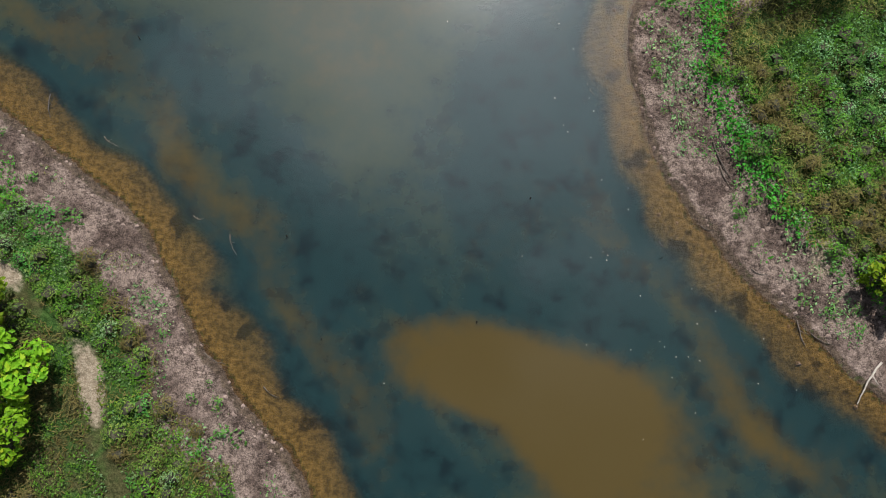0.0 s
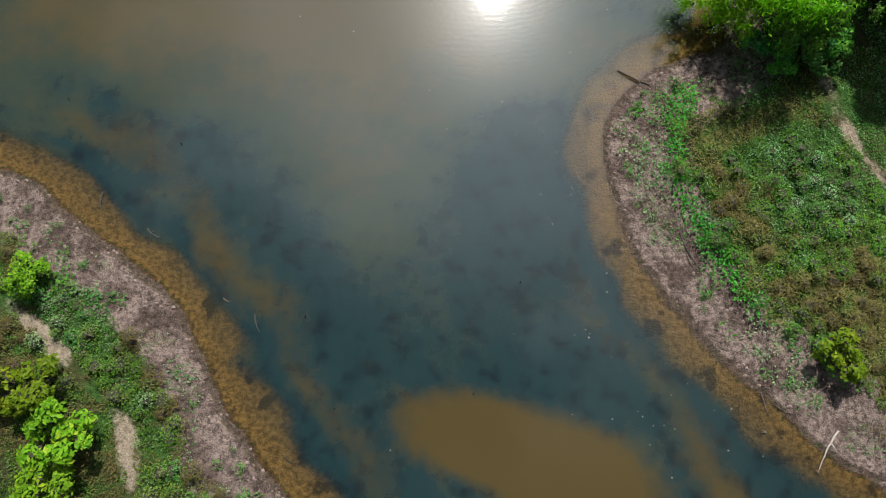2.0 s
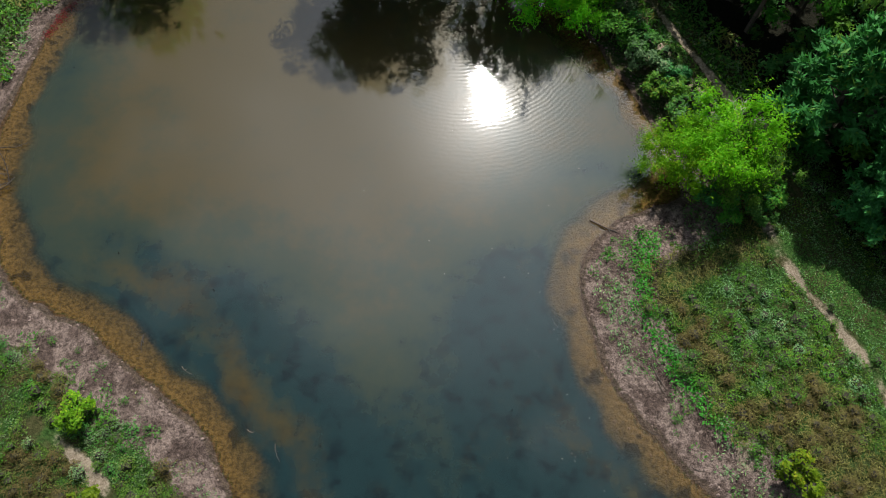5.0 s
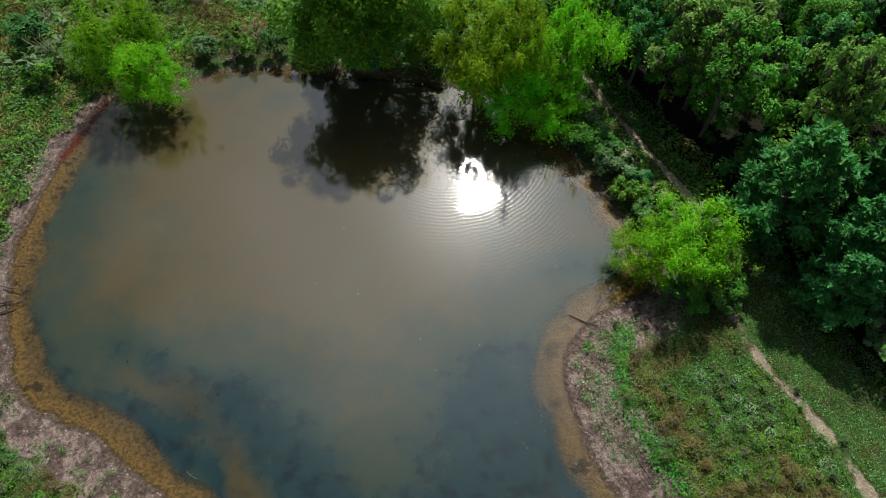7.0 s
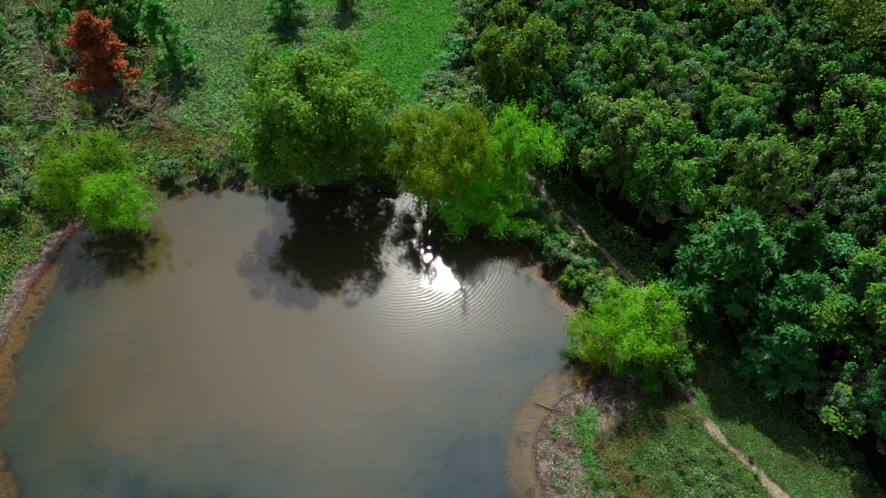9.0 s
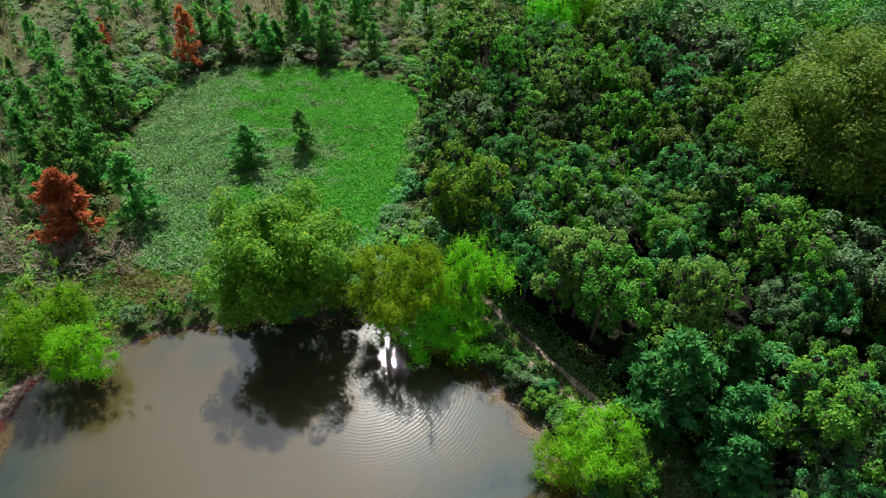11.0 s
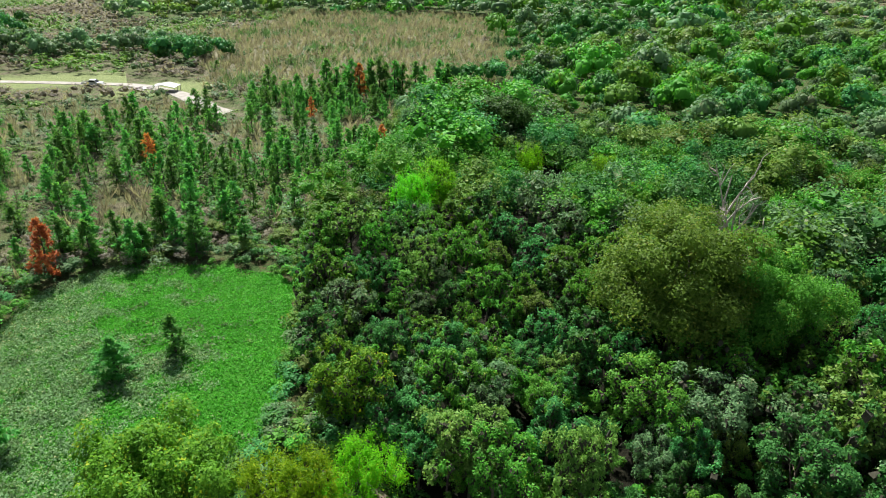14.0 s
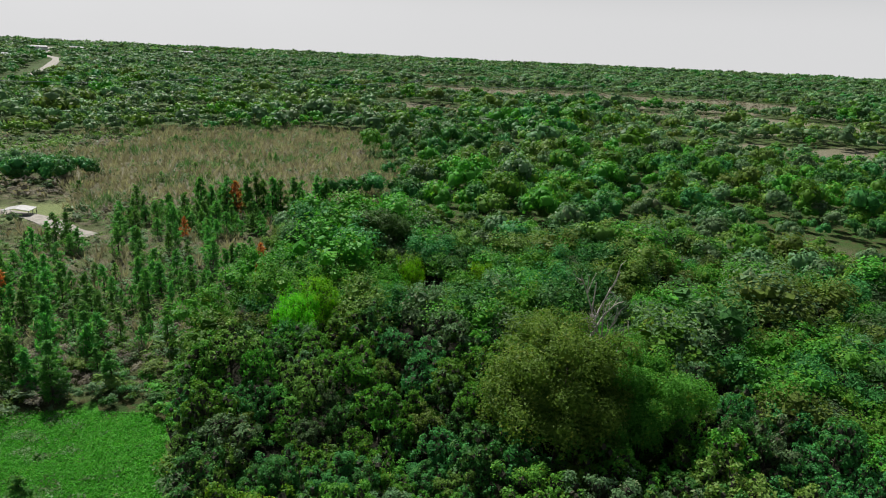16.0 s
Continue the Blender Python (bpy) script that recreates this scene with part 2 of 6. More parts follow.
    facing = node(t, "ShaderNodeLayerWeight", {"Blend": 0.5, "Normal": normal}).outputs["Facing"]
    mirror = math_node(t, "ADD", 0.050, math_node(t, "MULTIPLY", math_node(t, "POWER", facing, 5.0), 0.95))
    finish(t, node(t, "ShaderNodeMixShader", {0: mirror, 1: inside.outputs[0], 2: gloss.outputs[0]}).outputs[0])
    return m


GROUND, WATER = ground_material(), water_material()

# ---- the plan: pond outline, terrain, zones ----
SHORE = np.array([(-4.2, -5.1), (-6.6, -1.9), (-8.0, -0.1), (-8.9, 1.6), (-10.0, 3.4), (-11.4, 5.2), (-13.5, 6.8), (-15.2, 8.2), (-17.6, 10.0), (-20.3, 11.3), (-22.4, 12.9), (-23.9, 15.8), (-24.8, 18.8),
                  (-25.3, 22.0), (-25.2, 25.0), (-24.8, 28.2), (-24.3, 31.4), (-22.3, 35.2), (-18.1, 36.4), (-13.3, 37.8), (-10.0, 37.6), (-6.2, 37.3), (-2.0, 36.7), (2.0, 35.6), (6.5, 33.4), (10.0, 29.3), (12.3, 24.6),
                  (13.5, 21.5), (14.1, 18.6), (13.4, 17.3), (10.75, 16.25), (8.65, 14.8), (7.8, 12.7), (7.75, 10.4), (8.3, 8.1), (9.2, 6.1), (10.4, 4.2), (12.1, 2.25), (14.0, 0.35),
                  (15.7, -1.3), (18.6, -3.6), (21.0, -8.0), (19.0, -16.0), (10.0, -20.0), (1.0, -17.0), (-2.8, -11.0)])


def spline(pts, steps=5, closed=True):
    """A smooth curve through a few points."""
    n, out = len(pts), []
    for i in range(n if closed else n - 1):
        p = [pts[(i + k) % n] if closed else pts[min(max(i + k, 0), n - 1)] for k in (-1, 0, 1, 2)]
        for u in np.arange(steps) / steps:
            out.append(0.5 * (2 * p[1] + (p[2] - p[0]) * u + (2 * p[0] - 5 * p[1] + 4 * p[2] - p[3]) * u * u + (3 * p[1] - p[0] - 3 * p[2] + p[3]) * u ** 3))
    return np.array(out)


def line_distance(x, y, line, closed=False):
    best = np.full(x.shape, 1e9)
    ends = np.roll(line, -1, axis=0) if closed else line[1:]
    for a, b in zip(line, ends):
        d = b - a
        u = np.clip(((x - a[0]) * d[0] + (y - a[1]) * d[1]) / (d @ d), 0, 1)
        best = np.minimum(best, (x - a[0] - u * d[0]) ** 2 + (y - a[1] - u * d[1]) ** 2)
    return np.sqrt(best)


def inside(x, y, line):
    odd = np.zeros(x.shape, bool)
    for a, b in zip(line, np.roll(line, -1, axis=0)):
        if a[1] != b[1]:
            odd ^= ((a[1] > y) != (b[1] > y)) & (x < (b[0] - a[0]) * (y - a[1]) / (b[1] - a[1]) + a[0])
    return odd


def step(v, lo, hi):
    u = np.clip((v - lo) / (hi - lo), 0, 1)
    return u * u * (3 - 2 * u)


def lumps(x, y, size, seed=0):
    """Cheap smooth random field, about -1 to 1."""
    rng, out = np.random.default_rng(seed), 0.0
    for k in range(6):
        a, p, q = rng.uniform(0, 6.28, 3)
        w = rng.uniform(0.7, 1.6) / size
        out = out + np.sin((x * np.cos(a) + y * np.sin(a)) * w + p + 1.3 * np.sin((y * np.cos(a) - x * np.sin(a)) * w * 0.7 + q))
    return out / 3.2


POND = spline(SHORE)


def shore(x, y):
    """Distance to the water's edge: positive on land, negative in the pond."""
    x, y = np.asarray(x, float), np.asarray(y, float)
    s = np.full(x.shape, 60.0)
    near = (x > -62) & (x < 62) & (y > -60) & (y < 78)
    d = line_distance(x[near], y[near], POND, True)
    s[near] = np.where(inside(x[near], y[near], POND), -d, d) + 0.10 * lumps(x[near], y[near], 0.35, 5) + 0.12 * lumps(x[near], y[near], 0.9, 6)
    return s


def land(x, y, s=None):
    """Height of the ground."""
    x, y = np.asarray(x, float), np.asarray(y, float)
    s = shore(x, y) if s is None else s
    r = np.hypot(x, y)
    calm = 1 - step(r, 60, 110)
    bank = 0.10 * step(s, 0.0, 0.5) + 0.45 * step(s, 0.6, 5.0) + (0.05 * lumps(x, y, 0.5, 1) * step(s, 0.2, 1.5) + 0.12 * lumps(x, y, 3.0, 2) * step(s, 2, 8)) * calm
    bed = -0.20 * step(-s, 0.0, 1.9) - 1.1 * step(-s, 1.4, 3.6) + 0.03 * lumps(x, y, 0.5, 3)
    far = 1.5 * lumps(x, y, 120, 4) * step(r, 450, 900) + 30 * step(r, 900, 4600)
    return np.where(s > 0, bank, np.minimum(bed, -0.0)) + far


MEADOW = spline(np.array([(-15.5, 45.0), (-18.5, 53.0), (-19.5, 62.0), (-19.0, 73.0), (-15.0, 82.0), (-8.0, 86.0), (0.0, 85.0), (8.0, 80.0), (14.5, 74.0), (12.0, 63.0), (9.5, 54.0), (5.0, 46.0), (-3.0, 44.0)]))
BROWN_FIELD = spline(np.array([(15.0, 182.0), (20.0, 235.0), (25.0, 285.0), (62.0, 350.0), (120.0, 345.0), (175.0, 315.0), (140.0, 240.0), (112.0, 190.0), (80.0, 172.0), (45.0, 176.0)]))


def in_field(x, y):
    """True on the brown field, whose rim is ragged."""
    return inside(x + 17 * lumps(x, y, 16, 71) + 3 * lumps(x, y, 5, 72), y + 9 * lumps(x, y, 14, 73) + 3 * lumps(x, y, 5, 74), BROWN_FIELD)


def in_lawn(x, y):
    """True on the mown grass along the drive."""
    return ((x + 22 + 3 * lumps(x, y, 6, 82)) / 44) ** 2 + ((y - 208 + 0.42 * (x + 10) + 2 * lumps(x, y, 5, 83)) / 13) ** 2 < 1


TRACK = spline(np.array([(9.6, 38.8), (11.9, 36.0), (13.4, 32.3), (14.9, 28.9), (16.6, 25.2), (18.4, 20.8), (20.0, 16.0), (22.0, 11.3), (24.6, 6.0), (27.0, 0.0), (29.0, -14.0)]), 4, False)
BARE_TRAIL = spline(np.array([(18.2, 15.2), (19.0, 12.4), (20.2, 10.2), (21.6, 7.2), (22.6, 3.0), (22.5, -4.0)]), 4, False)
LEFT_TRAIL = spline(np.array([(-19.0, 5.6), (-16.2, 3.4), (-14.6, 1.9), (-12.6, 0.1), (-11.8, -2.0), (-10.5, -6.0)]), 4, False)
YARD_ROAD = spline(np.array([(-90.0, 236.0), (-40.0, 221.0), (-11.0, 209.0), (1.0, 203.0), (9.0, 193.0), (14.0, 182.0), (17.0, 170.0), (22.0, 163.0)]), 4, False)
HIGHWAY = spline(np.array([(-60.0, 520.0), (10.0, 690.0), (55.0, 870.0), (110.0, 1150.0), (190.0, 1700.0), (200.0, 2100.0), (330.0, 3000.0)]), 5, False)
EDGE_Y = np.array([-60, 0, 8, 15, 25, 31, 37, 42, 55, 62, 75, 92, 101, 119, 143, 165, 190, 240, 320, 360.0])
EDGE_X = np.array([44, 29, 26.5, 22.6, 19.4, 16.4, 13.4, 10.4, 10.2, 12.5, 16.5, 22, 31, 47, 56, 82, 112, 140, 180, 60.0])


def wood(x, y):
    """True where the dense wood to the right of the track and beyond the fields stands."""
    r = np.hypot(x, y)
    dense = (x > np.interp(y, EDGE_Y, EDGE_X)) & (y < 360)
    dense |= (y >= 345)
    dense &= ~in_field(x, y)
    az = np.arctan2(x, y)
    for dist, towards, deep, across in ((905, 0.86, 150, 360), (640, 1.20, 95, 190), (430, 1.24, 42, 75), (570, 0.55, 65, 75), (250, 0.96, 12, 10), (190, 1.26, 14, 14), (1500, 0.5, 160, 420)):
        dense &= ((r - dist) / deep) ** 2 + (dist * (az - towards) / across) ** 2 > 1
    dense &= ((x + 25) / 30) ** 2 + ((y - 400) / 60) ** 2 > 1
    return dense


def near_line(x, y, line, lo, hi, box=400):
    d = line_distance(x, y, line)
    return 1 - step(d, lo, hi)


# ---- mesh helpers ----


def mesh_from(name, verts, faces, mat=None, smooth=False, inner=0):
    """A mesh out of an array of points and an array of triangles or quads; the last faces (inner) take a second material."""
    verts, faces = np.asarray(verts, np.float32), np.asarray(faces, np.int32)
    me = bpy.data.meshes.new(name)
    k = faces.shape[1]
    me.vertices.add(len(verts))
    me.vertices.foreach_set("co", verts.ravel())
    me.loops.add(faces.size)
    me.loops.foreach_set("vertex_index", faces.ravel())
    me.polygons.add(len(faces))
    me.polygons.foreach_set("loop_start", np.arange(0, faces.size, k, dtype=np.int32))
    me.polygons.foreach_set("use_smooth", np.full(len(faces), smooth))
    if inner:
        me.polygons.foreach_set("material_index", (np.arange(len(faces)) >= len(faces) - inner).astype(np.int32))
    me.update(calc_edges=True)
    if mat:
        me.materials.append(mat)
    return me


def set_field(me, name, values):
    me.attributes.new(name, "FLOAT", "POINT").data.foreach_set("value", np.asarray(values, np.float32))


def unit(v):
    return v / np.maximum(np.linalg.norm(v, axis=-1, keepdims=True), 1e-9)


def kites(centres, normals, length, width, rng, fold=0.12, along=None, folded=False):
    """Leaves: a pointed blade each, or a folded kite where they are seen from close by."""
    n = len(centres)
    normals = unit(normals)
    u = along if along is not None else rng.normal(size=(n, 3))
    u = unit(u - normals * (u * normals).sum(1, keepdims=True))
    v = np.cross(normals, u)
    L, W = np.broadcast_to(length, n)[:, None], np.broadcast_to(width, n)[:, None]
    if not folded:
        tip = u * L * rng.uniform(-0.3, 0.3, (n, 1))
        return np.stack([centres - u * L * 0.5 - v * W * 0.33, centres + u * L * 0.5 - v * W * 0.33, centres + v * W * 0.67 + tip], 1).reshape(-1, 3), np.arange(3 * n).reshape(-1, 3)
    f = normals * W * fold
    pts = np.stack([centres - u * L * 0.5, centres + v * W * 0.5 + f - u * L * 0.08, centres + u * L * 0.5, centres - v * W * 0.5 + f - u * L * 0.08], 1)
    return pts.reshape(-1, 3), np.arange(4 * n).reshape(-1, 4)


def tubes(runs, sides=5):
    """Tapered limbs; a run is (points, radii)."""
    vs, fs, base = [], [], 0
    for pts, radii in runs:
        pts = np.asarray(pts, float)
        d = unit(np.gradient(pts, axis=0))
        a = unit(np.cross(d, np.array([0.31, 0.87, 0.38])))
        b = np.cross(d, a)
        ang = np.arange(sides) / sides * 2 * np.pi
        ring = pts[:, None] + np.asarray(radii)[:, None, None] * (np.cos(ang)[None, :, None] * a[:, None] + np.sin(ang)[None, :, None] * b[:, None])
        vs.append(ring.reshape(-1, 3))
        for i in range(len(pts) - 1):
            for k in range(sides):
                fs.append((base + i * sides + k, base + i * sides + (k + 1) % sides, base + (i + 1) * sides + (k + 1) % sides, base + (i + 1) * sides + k))
        base += len(pts) * sides
    return np.concatenate(vs), np.array(fs)


def part(name, me, parent, label=""):
    ob = new(name, me)
    ob.parent = parent
    return tagged(ob, label)


# ---- large structure: ground and water ----


def axis(lo, hi, fine, grow=1.13, reach=4700.0):
    mid = list(np.arange(lo, hi + fine, fine))
    a, d = [], fine
    while (mid[-1] + (a[-1] if a else 0)) < reach:
        d *= grow
        a.append((a[-1] if a else 0) + d)
    return np.array([lo - v for v in reversed(a)] + mid + [mid[-1] + v for v in a])


def build_ground():
    gx, gy = axis(-28, 26, 0.25), axis(-8, 41, 0.25)
    X, Y = np.meshgrid(gx, gy)
    x, y = X.ravel(), Y.ravel()
    s = shore(x, y)
    verts = np.stack([x, y, land(x, y, s)], 1)
    nx, ny = len(gx), len(gy)
    i = (np.arange(ny - 1)[:, None] * nx + np.arange(nx - 1)[None]).ravel()
    me = mesh_from("ground", verts, np.stack([i, i + 1, i + nx + 1, i + nx], 1), GROUND, True)
    r = np.hypot(x, y)
    right = step(x, 2, 8)
    width = (2.1 + 1.0 * right + 0.6 * lumps(x, y, 2.5, 8)) * (1 - 0.6 * step(y, 17, 23) * step(-x, 15, 20))
    dry = step(s, 0.0, 0.6) * (1 - step(s, width, width + 1.4)) * (1 - 0.75 * step(y, 33, 37)) * (1 - 0.6 * step(y, 19, 22) * step(x, 8, 11))
    track_d = line_distance(x, y, TRACK)
    rut = np.exp(-((track_d - 0.70) / 0.30) ** 2) * (0.78 + 0.35 * lumps(x, y, 1.2, 9)) * step(y, 17, 25)
    sand = np.maximum.reduce([0.85 * near_line(x, y, BARE_TRAIL, 0.1, 0.75) * (0.78 + 0.4 * lumps(x, y, 0.8, 10)), 0.90 * near_line(x, y, LEFT_TRAIL, 0.05, 0.8) * (0.62 + 0.70 * lumps(x, y, 1.1, 15)),
                              0.85 * np.exp(-(((x + 17) / 3.5) ** 2 + ((y - 44) / 1.5) ** 2)), 1.0 * np.exp(-(((x - 14.6) / 0.55) ** 2 + ((y - 3.4) / 0.9) ** 2)), rut * 1.25])
    meadow = inside(x, y, MEADOW) * 1.0
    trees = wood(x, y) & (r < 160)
    # Where the litter lies that carries the wood's shade in its colour.
    shaded_litter = np.where(trees, 1.0, 0.0) + 0.45 * (line_distance(x, y, MEADOW, True) < 6) * (1 - meadow) * (y > 70) * (x < 20)
    field = np.maximum(in_field(x, y), (~wood(x, y)) & (r > 330)) * 0.9
    straw = np.maximum(0.0, ((~wood(x, y)) & (r > 95)) * 0.62)
    straw = np.maximum(straw, ((x > -62) & (x < 40) & (y > 84) & (y < 178) & ~trees) * 0.55)
    far_green = ((r > 160) & wood(x, y)) * 0.35
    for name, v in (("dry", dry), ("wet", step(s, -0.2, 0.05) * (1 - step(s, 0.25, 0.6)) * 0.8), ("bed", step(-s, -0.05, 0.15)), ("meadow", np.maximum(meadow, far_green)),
                    ("shaded_litter", shaded_litter), ("sand", sand), ("straw", straw), ("field", field), ("lawn", 0.9 * in_lawn(x, y))):
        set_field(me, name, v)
    tagged(new("ground", me), "grassy soil with cracked mud banks, sandy trails and leaf litter darkened for shade", "ground", kind="structure")


def build_water():
    gx, gy = np.arange(-28, 24, 0.25), np.arange(-23, 41, 0.25)
    X, Y = np.meshgrid(gx, gy)
    x, y = X.ravel(), Y.ravel()
    s = shore(x, y)
    nx, ny = len(gx), len(gy)
    i = (np.arange(ny - 1)[:, None] * nx + np.arange(nx - 1)[None]).ravel()
    quads = np.stack([i, i + 1, i + nx + 1, i + nx], 1)
    quads = quads[(s[quads] < 0.9).any(1)]
    used, flat = np.unique(quads, return_inverse=True)
    x, y, s = x[used], y[used], s[used]
    me = mesh_from("water", np.stack([x, y, np.full(x.shape, 0.015)], 1), flat.reshape(-1, 4), WATER, True)
    wx, wy = x + 0.9 * lumps(x, y, 2.2, 11), y + 0.9 * lumps(x, y, 2.2, 12)

    def blob(cx, cy, rx, ry, turn=0.0, sharp=2.0):
        c, q = math.cos(radians(turn)), math.sin(radians(turn))
        a, b = (wx - cx) * c + (wy - cy) * q, -(wx - cx) * q + (wy - cy) * c
        return np.exp(-((a / rx) ** 2 + (b / ry) ** 2) ** (sharp / 2))

    near_bank = (1 - step(y, 13, 17)) * (1 - step(np.abs(x - 2), 17, 24))
    off = s + 0.35 * lumps(x, y, 1.1, 17)
    silt_sheen = 0.26 + 0.48 * step(y, 9, 21) + 0.12 * lumps(x, y, 4, 13)
    rust = 0.95 * blob(1.5, -0.4, 3.0, 2.0, -14, 5) + 0.9 * blob(4.0, -2.4, 3.4, 2.2, -38, 4) + 0.8 * blob(6.4, -4.4, 4.0, 2.6, -25, 3)
    rust += near_bank * np.clip(0.46 + 0.16 * step(-x, 2, 6) + 0.45 * lumps(x, y, 2.6, 18), 0, 0.85) * np.exp(-((off + 0.5 * lumps(x, y, 2.0, 19) + 3.3) / 0.95) ** 2)
    rust += 0.35 * blob(-13.8, 13.0, 2.6, 0.9, -25) + 0.25 * blob(3.2, 4.6, 1.6, 1.2)
    silt_sheen -= near_bank * 0.30 * np.exp(-((off + 2.05) / 0.40) ** 2)
    # The blob at (-15, 18) paints the sky's brighter reflection, not silt.
    silt_sheen += 0.25 * blob(-6.0, 17.0, 6, 6) + 0.20 * blob(-12.0, 26.0, 6, 6) + 0.20 * blob(-2.8, 10.0, 2.4, 4.8, 26) + 0.16 * blob(-19.6, 16.2, 1.6, 1.2) + 0.16 * blob(-15.0, 18.0, 6, 4)
    silt_sheen -= 0.30 * blob(-4.4, 4.6, 4.4, 2.2, -50) + 0.35 * blob(6.0, 2.0, 2.2, 2.6, 20) + 0.36 * blob(-12.5, 11.8, 6.5, 1.7, -30) + 0.22 * blob(-21.0, 17.5, 1.8, 3.2) + 0.46 * blob(3.9, 10.5, 2.2, 4.5, 10)
    silt_sheen -= 0.30 * blob(-22.6, 26, 2.2, 6) + 0.40 * blob(9.5, 18.4, 3.4, 2) + 0.2 * blob(-1.5, -3.5, 1.6, 4.5, 30) + 0.25 * blob(12, -2.8, 4, 2.0, -30)
    ripple = 0.05 + 1.0 * np.exp(-((x - 5.5) / 5.0) ** 2 - ((y - 24.2) / 3.6) ** 2) + 0.5 * np.exp(-((x + 4) / 3) ** 2 - ((y - 31) / 3) ** 2)
    ripple = ripple * np.clip(0.70 + 0.45 * lumps(x, y, 1.7, 20), 0.2, 1.0)
    set_field(me, "rust", rust)
    set_field(me, "depth", np.where(y < 33, 0.11 * step(-s, 0.0, 1.8) + 1.5 * step(-s - 0.40 * lumps(x, y, 0.8, 14), 1.15, 2.6), 1.4 * step(-s, 0.0, 1.2)))
    set_field(me, "silt_sheen", silt_sheen)
    set_field(me, "ripple", ripple)
    tagged(new("water", me), "murky brown-green pond water with silt clouds and ripples", "water", kind="structure")


GRAVEL = plain_material("gravel_pale", (0.19, 0.175, 0.15), (0.32, 0.30, 0.26), 0.95, 0.8, 0.4)


def build_road(name, line, half, rise, label):
    """A strip that follows the ground along a line; half: its half width at each end and between."""
    d = unit(np.gradient(line, axis=0))
    side = np.stack([-d[:, 1], d[:, 0]], 1)
    w = np.interp(np.linspace(0, 1, len(line)), np.linspace(0, 1, len(half)), half)[:, None]
    rows = []
    for k, u in enumerate((-1.0, -0.93, 0.93, 1.0)):
        p = line + side * w * u
        z = land(p[:, 0], p[:, 1]) + (rise if k in (1, 2) else -0.3)
        rows.append(np.stack([p[:, 0], p[:, 1], z], 1))
    n = len(line)
    i = np.arange(n - 1)
    faces = np.concatenate([np.stack([k * n + i, k * n + i + 1, (k + 1) * n + i + 1, (k + 1) * n + i], 1) for k in range(3)])
    tagged(new(name, mesh_from(name, np.concatenate(rows), faces, GRAVEL, False)), label, "road", kind="structure")


build_ground()
build_water()
build_road("road_1", YARD_ROAD, (1.6, 1.6, 1.8, 2.0, 2.6, 3.4, 2.2), 0.12, "pale gravel drive leading into the yard")
build_road("road_2", HIGHWAY, (5, 5.5, 6.5, 8, 10, 13), 0.7, "distant pale highway cut through the woods")

# ---- plants: one mesh of each kind ----


CUBE = np.array([(-1, -1, -1), (1, -1, -1), (1, 1, -1), (-1, 1, -1), (-1, -1, 1), (1, -1, 1), (1, 1, 1), (-1, 1, 1)]) / 1.55
CUBE_FACES = np.array([(3, 2, 1, 0), (4, 5, 6, 7), (0, 1, 5, 4), (1, 2, 6, 5), (2, 3, 7, 6), (3, 0, 4, 7)])


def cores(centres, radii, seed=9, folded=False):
    """Rough lumps turned at random, added inside each lobe to stop light and darken the gaps."""
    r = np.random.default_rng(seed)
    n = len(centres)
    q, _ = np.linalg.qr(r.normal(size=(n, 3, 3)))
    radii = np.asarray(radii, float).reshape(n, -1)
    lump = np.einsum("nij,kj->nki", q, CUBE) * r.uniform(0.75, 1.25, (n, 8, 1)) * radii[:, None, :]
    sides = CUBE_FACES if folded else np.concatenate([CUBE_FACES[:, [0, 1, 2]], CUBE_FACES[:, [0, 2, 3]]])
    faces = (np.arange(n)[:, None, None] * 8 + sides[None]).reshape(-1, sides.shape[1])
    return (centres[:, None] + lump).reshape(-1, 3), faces


